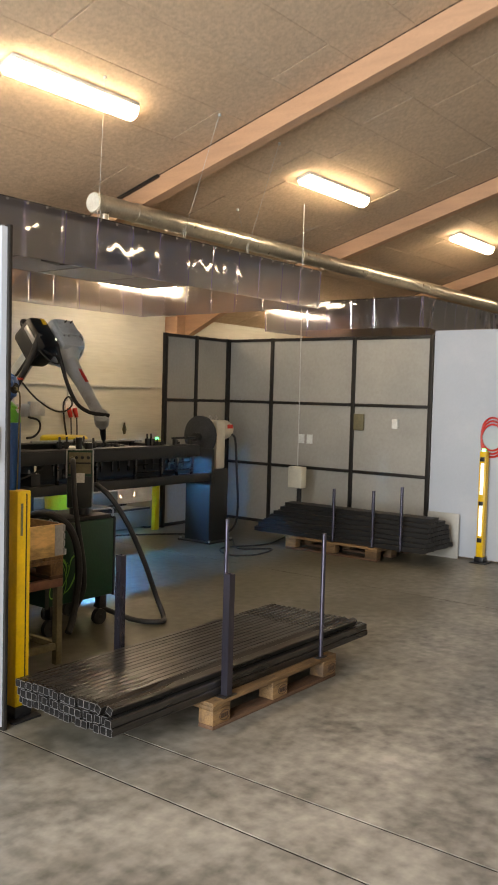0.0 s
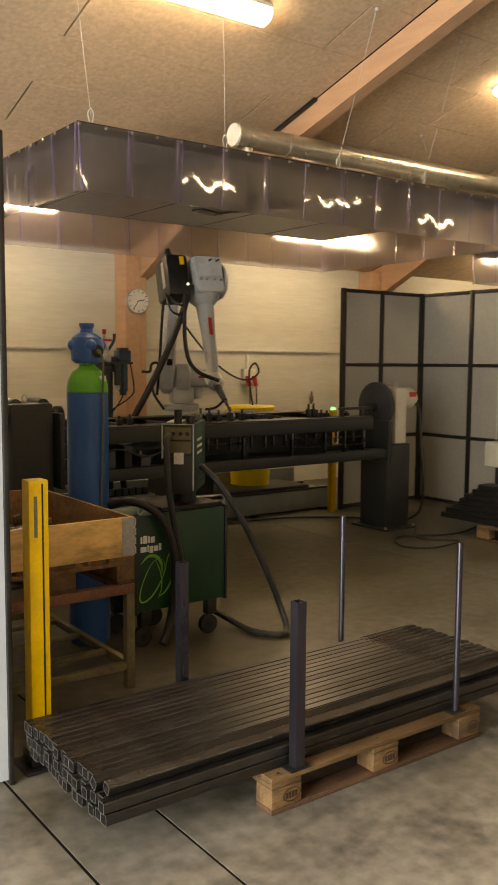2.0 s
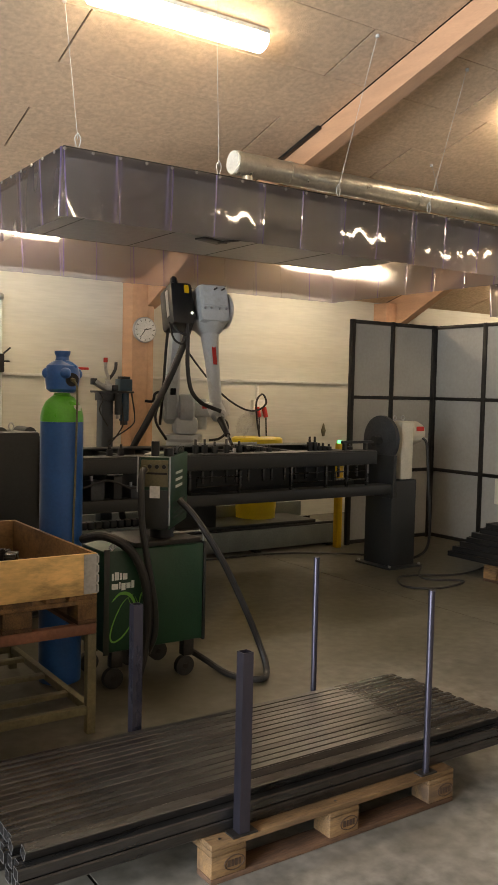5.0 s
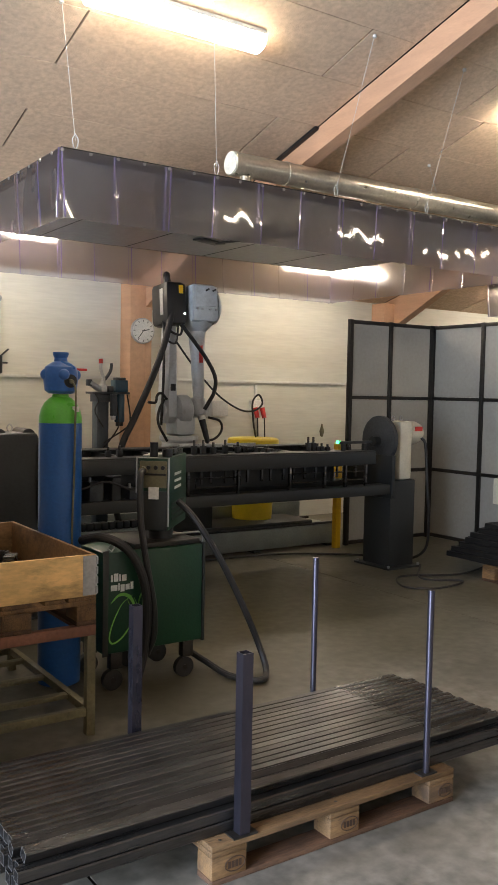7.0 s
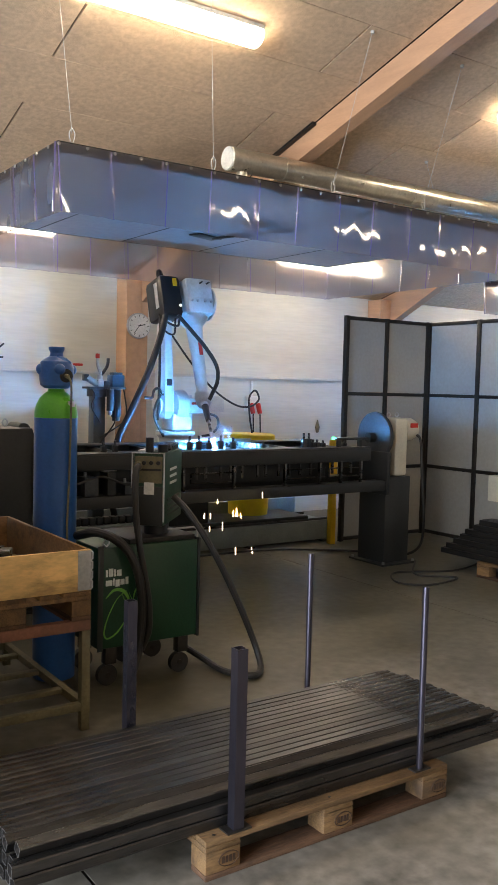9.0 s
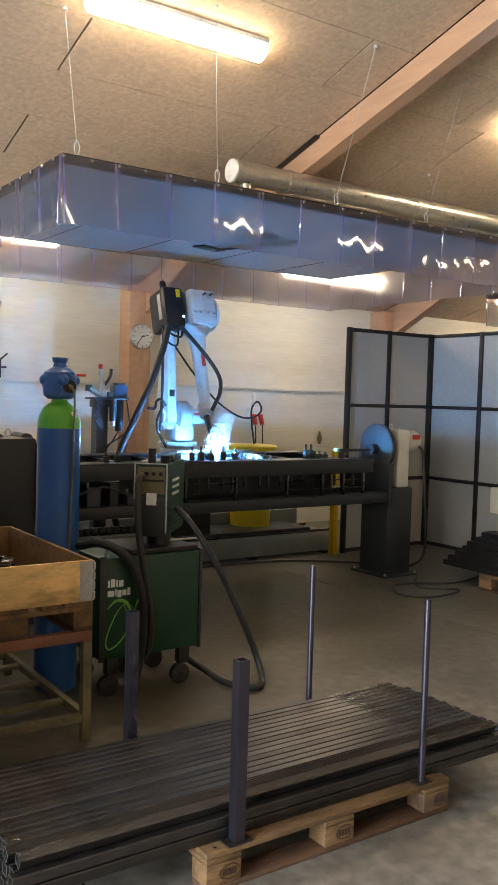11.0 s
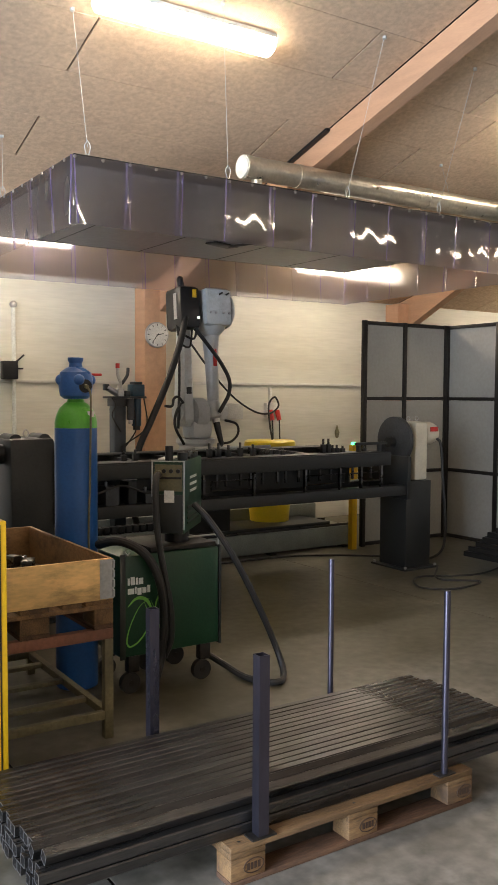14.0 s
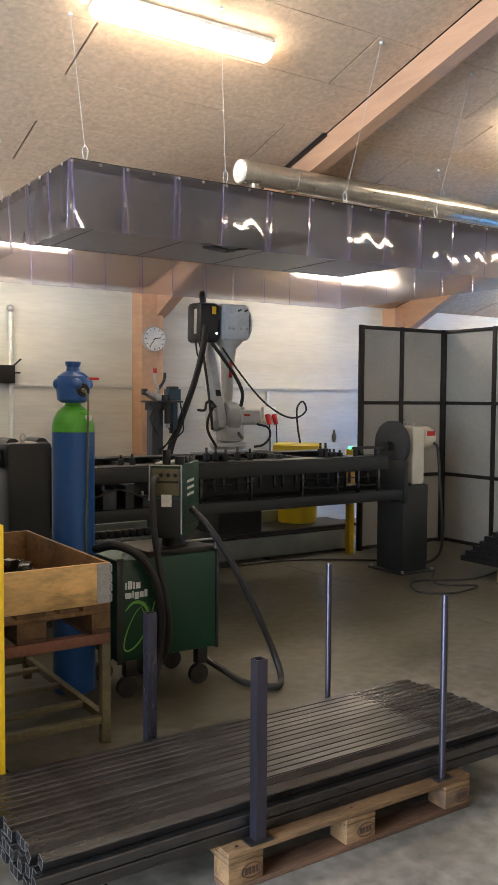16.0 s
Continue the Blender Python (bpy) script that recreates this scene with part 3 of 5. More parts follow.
def steel_tube(x, y, z, rx=0.0, rz=0.0, me=None):
    o = new("steel_tube", me or TUBE)
    o.matrix_world = pose(x, y, z, rx, 0, rz)
    return tagged(o, "dark mill-finish square steel tube in a stack", "steel tube", "stacked steel tubes")


for k, (n, y0) in enumerate(((17, 4.195), (17, 4.20), (14, 4.335))):
    for i in range(n):
        steel_tube(4.92 + rng.uniform(-0.012, 0.012) + (0.0 if k < 2 else 0.01), y0 + TW / 2 + i * (TW + 0.0012), 0.1445 + TH / 2 + k * (TH + 0.0012), rng.uniform(-1.6, 1.6), rng.uniform(-0.03, 0.03), TUBE_LONG if k < 2 else TUBE)
steel_tube(4.925, 4.303, 0.1445 + 2 * TH + 0.0285, 27)
steel_tube(4.945, 4.2455, 0.1445 + 2 * TH + 0.0285, 22)

def stake(x, y, z0, z1, w, d, label):
    t = thing("stake", label, "stake", group="pallet stakes")
    bm = B()
    if w < 0.04:
        cyl(bm, (x, y, z0), (x, y, z1), w / 2, seg=16)
    for a in () if w < 0.04 else ((x - w / 2, x - w / 2 + 0.004, y - d / 2, y + d / 2), (x + w / 2 - 0.004, x + w / 2, y - d / 2, y + d / 2), (x - w / 2 + 0.0041, x + w / 2 - 0.0041, y - d / 2, y - d / 2 + 0.004), (x - w / 2 + 0.0041, x + w / 2 - 0.0041, y + d / 2 - 0.004, y + d / 2)):
        box(bm, *a, z0, z1)
    part("upright", bm, M_STAKE, t)
    part("foot_plate", box(B(), x - w / 2 - 0.03, x + w / 2 + 0.03, y - d / 2 - 0.008, y + d / 2 + 0.008, 0.1445, 0.1505), M_FRAME, t)


stake(5.715, 4.162, 0.151, 0.80, 0.043, 0.043, "bare square steel stake on the pallet edge")
stake(6.635, 4.162, 0.151, 0.915, 0.028, 0.028, "slim round steel stake on the pallet corner")
stake(5.685, 4.95, 0.151, 0.80, 0.043, 0.043, "bare square steel stake behind the tubes")
stake(6.655, 4.945, 0.151, 0.915, 0.028, 0.028, "slim round steel stake behind the tubes")

# ---- far tube stack beside the screen ----
pallet("wooden Euro pallet under the far stack of dark tubes", pose(11.13, 5.84, 0, 0, 0, 90))
M_BLACKTUBE = mat("blackened tube", (0.014, 0.013, 0.012), 0.5, metal=0.3, var=0.3, scale=4, fine=30, stretch=(0.5, 5, 5))
TUBE_FAR = [tube_mesh(0.05, 0.05, 2.22 - 0.055 * k, 0.003, M_BLACKTUBE) for k in range(7)]
rng = random.Random(21)
for k, n in enumerate((14, 13, 12, 11, 10, 8, 4)):
    for i in range(n):
        o = steel_tube(10.40 + 0.026 * k + 0.0505 * i, 5.32 + rng.uniform(-0.015, 0.015), 0.1445 + 0.025 + 0.0506 * k, 0, 90, TUBE_FAR[k])
        o["label"], o["group"] = "blackened square steel tube in the far stack", "far stacked steel tubes"
for y, z in ((6.42, 0.74), (5.92, 0.76), (5.58, 0.83)):
    stake(10.365, y, 0.151, z, 0.035, 0.035, "dark steel stake on the far pallet")
solid("steel_sheet", box(B(), 11.16, 11.168, 5.28, 5.66, 0.0, 0.50, 0.002, Matrix.Translation((0, 0, 0))), M_SHEET, "grey sheet leaning on the white panel behind the tubes", "sheet")

# ---- light curtain posts ----
def light_post(x, y, label, lit):
    t = thing("light_curtain_post", label, "safety post", pose(x, y, 0), "light curtain posts")
    part("base_plate", box(B(), -0.09, 0.09, -0.09, 0.09, 0, 0.012, 0.002), M_BLACK, t)
    bm = B()
    box(bm, -0.043, 0.043, -0.038, 0.038, 0.012, 1.215, 0.006)
    part("column", bm, M_YELLOW, t)
    part("foot_clamp", box(B(), -0.052, 0.052, -0.052, 0.052, 0.0125, 0.07, 0.006), M_BLACK, t)
    if lit:
        for z in (0.30, 0.75):
            part("lens", box(B(), -0.0485, -0.0435, -0.018, 0.018, z, z + 0.34, 0.002), M_WHITELED, t, "pale lit sensor window")
        for z in (0.28, 0.68, 1.16):
            part("bracket", box(B(), -0.06, -0.0435, -0.024, 0.024, z - 0.05, z - 0.004, 0.003), M_BLACK, t)
        part("signal_light", cyl(B(), (-0.02, 0, 1.215), (-0.02, 0, 1.245), 0.02), M_GREENLED, t, "green signal light")
    else:
        part("groove", box(B(), 0.0435, 0.0455, -0.012, 0.012, 0.1, 1.2), M_BLACK, t)
        part("groove", box(B(), 0.012, 0.018, -0.0405, -0.0385, 0.1, 1.2), M_BLACK, t)
        part("label_strip", box(B(), -0.022, -0.008, -0.0405, -0.0385, 0.98, 1.15), M_OLIVE, t, "small dark label strip")
    return t


light_post(5.035, 5.045, "yellow safety light curtain post at the cell opening", False)
light_post(11.12, 5.0, "yellow safety light curtain post with green signal light", True)
t = thing("safety_post", "slim yellow post with a green signal by the screen", "safety post", pose(10.2, 9.0, 0))
part("column", box(B(), -0.035, 0.035, -0.035, 0.035, 0, 1.16, 0.005), M_YELLOW, t)
part("signal_light", cyl(B(), (0, 0, 1.16), (0, 0, 1.19), 0.024), M_GREENLED, t, "green signal light")

# switch and lead on the white panel
t = thing("wall_switch", "red and black isolating switch on the white panel", "switch", pose(4.828, 4.99, 1.48))
part("case", box(B(), -0.05, 0.0, -0.055, 0.03, -0.10, 0.08, 0.006), M_BLACK, t)
part("front_plate", box(B(), -0.058, -0.0505, -0.05, 0.025, -0.085, 0.07, 0.003), M_RED, t, "red front plate")
part("aerial", cyl(B(), (-0.03, -0.02, 0.08), (-0.03, -0.02, 0.22), 0.012, 0.009, 10), M_BLACK, t)
bm = B()
hose(bm, [(4.804, 4.98, 1.38), (4.802, 5.0, 1.1), (4.805, 5.02, 0.8), (4.802, 4.99, 0.55), (4.804, 5.0, 0.42)], 0.0035, 6)
hose(bm, [(4.804, 5.0, 0.42), (4.803, 5.02, 0.38), (4.803, 4.99, 0.35)], 0.008, 6)
solid("hanging_lead", bm, M_RUBBER, "thin dark lead hanging from the switch", "cable")

# ---- crate on a steel stand ----
t = thing("steel_stand", "welded angle-steel stand with a red top frame", "stand")
SX0, SX1, SY0, SY1 = 4.985, 5.785, 5.575, 6.775
for x in (SX0, SX1 - 0.045):
    for y in (SY0, SY1 - 0.045):
        part("leg", box(B(), x, x + 0.045, y, y + 0.045, 0, 0.502, 0.003), M_OLIVE, t)
for a in ((SX0, SX1, SY0, SY0 + 0.05), (SX0, SX1, SY1 - 0.05, SY1), (SX0, SX0 + 0.05, SY0 + 0.051, SY1 - 0.051), (SX1 - 0.05, SX1, SY0 + 0.051, SY1 - 0.051)):
    part("top_rail", box(B(), *a, 0.503, 0.555, 0.003), M_RUST, t, "red primed rail")
for a in ((SX0 + 0.046, SX1 - 0.046, SY0 + 0.004, SY0 + 0.04), (SX0 + 0.046, SX1 - 0.046, SY1 - 0.04, SY1 - 0.004), (SX0 + 0.004, SX0 + 0.04, SY0 + 0.046, SY1 - 0.046), (SX1 - 0.04, SX1 - 0.004, SY0 + 0.046, SY1 - 0.046)):
    part("lower_rail", box(B(), *a, 0.10, 0.14, 0.002), M_OLIVE, t)
for k in range(3):
    y = SY0 + 0.25 + 0.33 * k
    part("slat", box(B(), SX0 + 0.041, SX1 - 0.041, y, y + 0.05, 0.112, 0.135, 0.002), M_OLIVE, t)
pallet("stained wooden pallet on the steel stand", pose(5.785, 5.575, 0.556, 0, 0, 90))
t = thing("pallet_collar", "orange-brown wooden pallet collar with zinc corner hinges", "crate")
cx0, cx1, cy0, cy1, cz0, cz1 = 4.985, 5.783, 5.573, 6.773, 0.7015, 0.905
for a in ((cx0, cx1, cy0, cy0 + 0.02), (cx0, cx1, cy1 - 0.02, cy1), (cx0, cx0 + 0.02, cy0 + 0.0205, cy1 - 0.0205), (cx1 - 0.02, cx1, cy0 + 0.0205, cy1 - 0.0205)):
    # worn only flags the two far boards, which take a darker brown
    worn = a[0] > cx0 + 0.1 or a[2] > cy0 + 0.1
    part("board", box(B(), *a, cz0, cz1, 0.003), M_COLLAR_DARK if worn else M_COLLAR, t, "darker brown board" if worn else "")
for x, y in ((cx1, cy0), (cx1, cy1)):
    s = 1 if y == cy0 else -1
    part("corner_hinge", box(B(), x - 0.07, x + 0.003, y - 0.003 * s if s > 0 else y, y if s > 0 else y + 0.003, cz0 + 0.005, cz1 - 0.004), M_ZINC, t, "zinc corner hinge")
    part("corner_hinge", box(B(), x + 0.0005, x + 0.0035, min(y, y + s * 0.07), max(y, y + s * 0.07), cz0 + 0.005, cz1 - 0.004), M_ZINC, t, "zinc corner hinge")
    for k in range(4):
        z = cz0 + 0.03 + 0.048 * k
        part("hinge_knuckle", cyl(B(), (x + 0.002, y - 0.003 * s, z - 0.018), (x + 0.002, y - 0.003 * s, z + 0.018), 0.007, seg=8), M_ZINC, t)
rng = random.Random(4)
for i in range(14):
    x, y = rng.uniform(5.12, 5.62), rng.uniform(5.72, 6.6)
    o = solid("steel_offcut", box(B(), -0.03, 0.03, -0.06, 0.06, 0.0, 0.05 + 0.07 * rng.random(), 0.003), M_STEEL, "loose dark steel offcut in the crate", "steel part", "offcuts in the crate", m=pose(x, y, 0.7005, 0, 0, rng.uniform(0, 180)))

# ---- gas cylinder ----
t = thing("gas_cylinder", "blue gas cylinder with green shoulder and blue valve guard", "gas cylinder", pose(5.925, 6.40, 0))
lb = B()
lathe(lb, [(0.10, 0), (0.12, 0.01), (0.122, 0.05), (0.122, 1.515)], 40)
part("shell", lb, M_BLUE, t)
lb = B()
lathe(lb, [(0.1222, 1.516), (0.121, 1.55), (0.112, 1.59), (0.092, 1.63), (0.066, 1.655), (0.05, 1.665), (0.045, 1.68)], 40)
part("shoulder", lb, M_GREENTOP, t, "glossy green shoulder")
part("label", box(B(), 0.03, 0.07, -0.105, -0.100, 1.58, 1.612, 0, pose(0, 0, 0) @ Matrix.Rotation(0.0, 4, "Z")), M_PAPER, t, "small white label")
bm = B()
lathe(bm, [(0.066, 1.682), (0.09, 1.70), (0.098, 1.76), (0.098, 1.80), (0.088, 1.835), (0.06, 1.855), (0.04, 1.865), (0.036, 1.885), (0.045, 1.905), (0.045, 1.918), (0.02, 1.92)], 32)
cap = part("valve_guard", bm, M_BLUECAP, t, "rounded blue valve guard")
for a in (-100, -10, 80, 170):
    bm = B()
    d = Vector((math.cos(radians(a)), math.sin(radians(a)), 0))
    bmesh.ops.create_uvsphere(bm, u_segments=16, v_segments=10, radius=0.034, matrix=Matrix.Translation(d * 0.082 + Vector((0, 0, 1.79))))
    part("guard_lobe", bm, M_BLUECAP, cap)
# the guard stays closed; a black disc paints the shade of its opening
part("opening", cyl(B(), Vector((0.02, -0.07, 1.755)), Vector((0.02, -0.1, 1.755)), 0.038, seg=24), M_BLACK, cap, "black disc painting the shade in the valve opening")
part("valve", cyl(B(), (0.02, -0.098, 1.755), (0.02, -0.125, 1.75), 0.012, seg=12), M_OLIVE, cap, "brass valve spindle")
part("tap_lever", box(B(), 0.09, 0.155, -0.02, 0.0, 1.815, 1.83, 0.004), M_RED, cap, "red lever")
part("gas_hose", hose(B(), [(0.02, -0.122, 1.75), (0.032, -0.142, 1.70), (0.034, -0.134, 1.5), (0.03, -0.131, 1.2), (0.02, -0.132, 0.9), (0.03, -0.13, 0.75)], 0.006, 8), M_OLIVE, t, "thin tan gas hose")

# ---- welding power source and wire feeder ----
t = thing("welding_machine", "dark green welding power source on casters", "welding machine")
WX0, WX1, WY0, WY1 = 6.055, 6.70, 6.08, 6.52
part("body", box(B(), WX0, WX1, WY0, WY1, 0.22, 0.80, 0.012), M_WELDER, t)
part("end_frame", box(B(), WX1 + 0.0005, WX1 + 0.018, WY0 - 0.004, WY1, 0.21, 0.81, 0.006), M_WELDDARK, t)
part("end_frame", box(B(), WX0 - 0.004, WX0 + 0.03, WY0 - 0.004, WY0 - 0.0005, 0.21, 0.81, 0.001), M_WELDDARK, t)
part("top_tray", box(B(), WX0 + 0.2, WX1 - 0.01, WY0 + 0.02, WY1 - 0.02, 0.8005, 0.83, 0.004), M_FRAME, t)
part("handle", hose(B(), [(WX1 + 0.005, WY0 + 0.02, 0.81), (WX1 + 0.005, WY0 + 0.02, 0.86), (WX1 - 0.02, WY0 + 0.02, 0.872), (6.5, WY0 + 0.02, 0.872)], 0.006, 8, smooth=False), M_ZINC, t, "thin bright handle bar")
for x in (6.11, 6.19):
    part("lifting_eye", hose(B(), [(x - 0.0, 6.1, 0.80), (x - 0.018, 6.1, 0.822), (x, 6.1, 0.842), (x + 0.018, 6.1, 0.822), (x, 6.1, 0.80)], 0.004, 6), M_ZINC, t)
# lettering bars and a leaf-like swirl
for x0, x1, z0, z1 in ((6.10, 6.112, 0.632, 0.672), (6.118, 6.145, 0.632, 0.678), (6.151, 6.162, 0.632, 0.672), (6.168, 6.196, 0.632, 0.668), (6.10, 6.14, 0.580, 0.612), (6.146, 6.154, 0.580, 0.620), (6.16, 6.185, 0.572, 0.612), (6.191, 6.216, 0.580, 0.612), (6.222, 6.24, 0.580, 0.622), (6.31, 6.336, 0.572, 0.606), (6.342, 6.368, 0.572, 0.606)):
    part("print_bar", box(B(), x0, x1, WY0 - 0.002, WY0 - 0.0002, z0, z1), M_PRINT, t, "white print")
def swirl(pts, w):
    """A flat tapering brush stroke through pts of (x, z) on the front plate."""
    bm = B()
    path = smooth_path([(x, 0, z) for x, z in pts], 8)
    prev = None
    for i, p in enumerate(path):
        d = (path[min(i + 1, len(path) - 1)] - path[max(i - 1, 0)]).normalized()
        n = Vector((-d.z, 0, d.x)) * (w * math.sin(math.pi * (0.06 + 0.88 * i / (len(path) - 1))))
        pair = [bm.verts.new((p.x + k * n.x, WY0 - 0.0025, p.z + k * n.z)) for k in (-0.5, 0.5)]
        if prev:
            bm.faces.new((prev[0], prev[1], pair[1], pair[0]))
        prev = pair
    part("print_swirl", bm, M_LIME, t, "lime green swirl print")


swirl([(6.235, 0.545), (6.17, 0.50), (6.115, 0.40), (6.093, 0.315), (6.115, 0.28), (6.175, 0.31), (6.235, 0.39), (6.265, 0.47), (6.245, 0.53)], 0.010)
swirl([(6.10, 0.51), (6.15, 0.552), (6.205, 0.545), (6.24, 0.50), (6.245, 0.44)], 0.020)
swirl([(6.265, 0.45), (6.285, 0.535), (6.325, 0.562), (6.345, 0.52), (6.325, 0.42), (6.27, 0.33), (6.22, 0.30)], 0.018)
swirl([(6.20, 0.53), (6.235, 0.44), (6.24, 0.35), (6.215, 0.29)], 0.008)
for x, y in ((6.60, 6.12), (6.60, 6.46), (6.13, 6.46), (6.13, 6.12), (6.40, 6.46)):
    w = part("caster", cyl(B(), (x, y - 0.018, 0.06), (x, y + 0.018, 0.06), 0.06, seg=24), M_RUBBER, t, "black rubber caster")
    part("caster_fork", box(B(), x - 0.02, x + 0.05, y - 0.028, y + 0.028, 0.124, 0.22, 0.004), M_FRAME, w, "dark fork")
    part("caster_hub", cyl(B(), (x, y - 0.022, 0.06), (x, y + 0.022, 0.06), 0.016, seg=14), M_FRAME, w)

t = thing("wire_feeder", "dark green wire feeder with hoses on the power source", "wire feeder", pose(6.43, 6.03, 0, 0, 0, -42))
part("swivel", cyl(B(), (-0.09, 0.21, 0.8305), (-0.09, 0.21, 0.90), 0.075, seg=24), M_BLACK, t)
part("case", box(B(), -0.18, 0, 0.012, 0.50, 0.90, 1.325, 0.01), M_WELDER, t)
part("front_panel", box(B(), -0.176, -0.004, 0.0, 0.0115, 0.905, 1.13, 0.004), M_WELDDARK, t)
part("control_panel", box(B(), -0.170, -0.010, 0.002, 0.0115, 1.15, 1.305, 0.003), M_OLIVE, t, "brownish control panel")
part("control_bar", box(B(), -0.166, -0.014, -0.003, 0.0017, 1.222, 1.234, 0.001), M_FRAME, t)
for k in range(3):
    part("dial", cyl(B(), (-0.115 + 0.042 * k, 0.0018, 1.268), (-0.115 + 0.042 * k, -0.010, 1.268), 0.012, seg=14), M_BLACK, t)
part("bumper", hose(B(), [(-0.183, -0.012, 1.12), (-0.183, -0.012, 1.325), (0.004, -0.012, 1.325), (0.004, -0.012, 0.93)], 0.006, 8, smooth=False), M_ZINC, t, "bright bumper frame")
part("note", box(B(), -0.115, -0.055, -0.003, -0.0003, 1.085, 1.155), M_PAPER, t, "white paper note")
part("connector", cyl(B(), (-0.145, 0.0, 1.25), (-0.145, -0.035, 1.25), 0.024, seg=16), M_OLIVE, t)
part("knob", cyl(B(), (-0.10, 0.06, 1.325), (-0.10, 0.06, 1.41), 0.024, seg=14), M_BLACK, t)
part("knob", cyl(B(), (-0.03, 0.10, 1.325), (-0.03, 0.10, 1.37), 0.03, seg=14), M_BLACK, t)
part("top_bracket", box(B(), -0.07, -0.01, 0.2, 0.44, 1.326, 1.365, 0.004), M_STEEL, t)
part("papers", box(B(), -0.175, -0.10, 0.09, 0.30, 1.3255, 1.333), M_PAPER, t, "white papers")
for z in (1.13, 1.17, 1.21):
    part("side_print", box(B(), 0.0003, 0.002, 0.16, 0.34, z, z + 0.016), M_PRINT, t)
for z in (0.95, 0.98, 1.01, 1.04):
    part("vent_slot", box(B(), 0.0003, 0.0025, 0.10, 0.42, z, z + 0.012), M_WELDDARK, t)
solid("hose_package", hose(B(), [(6.305, 6.10, 1.25), (6.265, 6.05, 1.235), (6.245, 6.02, 1.15), (6.245, 6.0, 0.95), (6.275, 5.99, 0.75), (6.325, 5.99, 0.5), (6.335, 6.0, 0.32), (6.31, 6.04, 0.2)], 0.019, 12), M_RUBBER, "thick black hose package hanging from the wire feeder", "hose")
solid("hose_package", hose(B(), [(6.02, 6.30, 0.84), (6.05, 6.12, 0.885), (6.12, 6.03, 0.86), (6.20, 6.0, 0.78), (6.26, 5.99, 0.64), (6.29, 6.0, 0.45), (6.29, 6.03, 0.24), (6.25, 6.02, 0.1), (6.2, 6.0, 0.035)], 0.026, 12), M_RUBBER, "thick black hose beside the gas cylinder", "hose")
solid("power_cable", hose(B(), [(6.55, 6.12, 1.06), (6.60, 6.02, 0.97), (6.72, 5.95, 0.76), (6.88, 5.93, 0.46), (7.02, 5.93, 0.17), (7.02, 5.85, 0.03), (6.90, 5.76, 0.026), (6.80, 5.92, 0.026), (6.78, 6.15, 0.05), (6.72, 6.3, 0.10)], 0.02, 10), M_RUBBER, "black power cable looping down to the floor", "cable")

# ---- positioner ----
t = thing("welding_positioner", "charcoal two-post welding positioner with long fixture beams", "positioner")
hp = part("headstock_post", box(B(), 9.90, 10.23, 7.84, 8.22, 0.02, 0.87, 0.008), M_CHAR, t)
part("foot_plate", box(B(), 9.84, 10.29, 7.78, 8.28, 0, 0.0195, 0.004), M_CHAR, hp)
for x, y in ((9.865, 7.805), (10.265, 7.805), (10.265, 8.255), (9.865, 8.255)):
    part("bolt", cyl(B(), (x, y, 0.0195), (x, y, 0.04), 0.014, seg=6), M_ZINC, hp)
gb = part("gearbox", box(B(), 10.03, 10.20, 7.86, 8.16, 0.8705, 1.45, 0.03), M_CREAM, t, "ivory gearbox")
bm = B()
lathe(bm, [(0.10, 0), (0.115, 0.03), (0.115, 0.14), (0.09, 0.2), (0.05, 0.215)], 28, Matrix.Translation((10.201, 8.0, 1.33)) @ Matrix.Rotation(radians(90), 4, "Y"))
part("motor", bm, M_CREAM, t, "ivory motor")
part("motor_plate", box(B(), 10.25, 10.35, 7.878, 7.884, 1.35, 1.395), M_RED, t, "red name plate")
for x in (10.06, 10.17):
    part("lifting_eye", hose(B(), [(x, 8.0, 1.45), (x - 0.022, 8.0, 1.475), (x, 8.0, 1.50), (x + 0.022, 8.0, 1.475), (x, 8.0, 1.45)], 0.006, 6), M_ZINC, t)
bm = B()
lathe(bm, [(0.20, 0), (0.235, 0.008), (0.235, 0.05), (0.14, 0.055), (0.14, 0.13), (0.10, 0.135)], 48, Matrix.Translation((9.86, 8.0, 1.265)) @ Matrix.Rotation(radians(90), 4, "Y"))
part("faceplate", bm, M_DISC, t, "round machined faceplate")
part("hub", cyl(B(), (9.79, 8.0, 1.25), (9.86, 8.0, 1.25), 0.05, seg=24), M_CHAR, t)
tp = part("tailstock_post", box(B(), 6.0, 6.34, 7.84, 8.2, 0.02, 1.38, 0.03), M_CHAR, t)
part("foot_plate", box(B(), 5.94, 6.40, 7.78, 8.26, 0, 0.0195, 0.004), M_CHAR, tp)
for x in (6.06, 6.28):
    part("end_boss", cyl(B(), (x, 7.9, 1.36), (x, 8.15, 1.36), 0.05, seg=20), M_CHAR, tp)
part("lifting_eye", hose(B(), [(6.17, 8.0, 1.38), (6.15, 8.0, 1.41), (6.17, 8.0, 1.44), (6.19, 8.0, 1.41), (6.17, 8.0, 1.38)], 0.006, 6), M_ZINC, tp)
for s, x in ((-1, 6.0), (1, 6.34)):
    bm = B()
    for k, (r, l) in enumerate(((0.075, 0.05), (0.055, 0.09), (0.085, 0.12))):
        cyl(bm, (x + s * (l - 0.04), 8.0, 1.26), (x + s * l, 8.0, 1.26), r, seg=22)
    part("chuck", bm, M_BLACK, t)
# lower carrying beam between the posts
part("carrier_beam", box(B(), 6.40, 9.90, 7.80, 7.95, 0.745, 0.84, 0.006), M_CHAR, t)
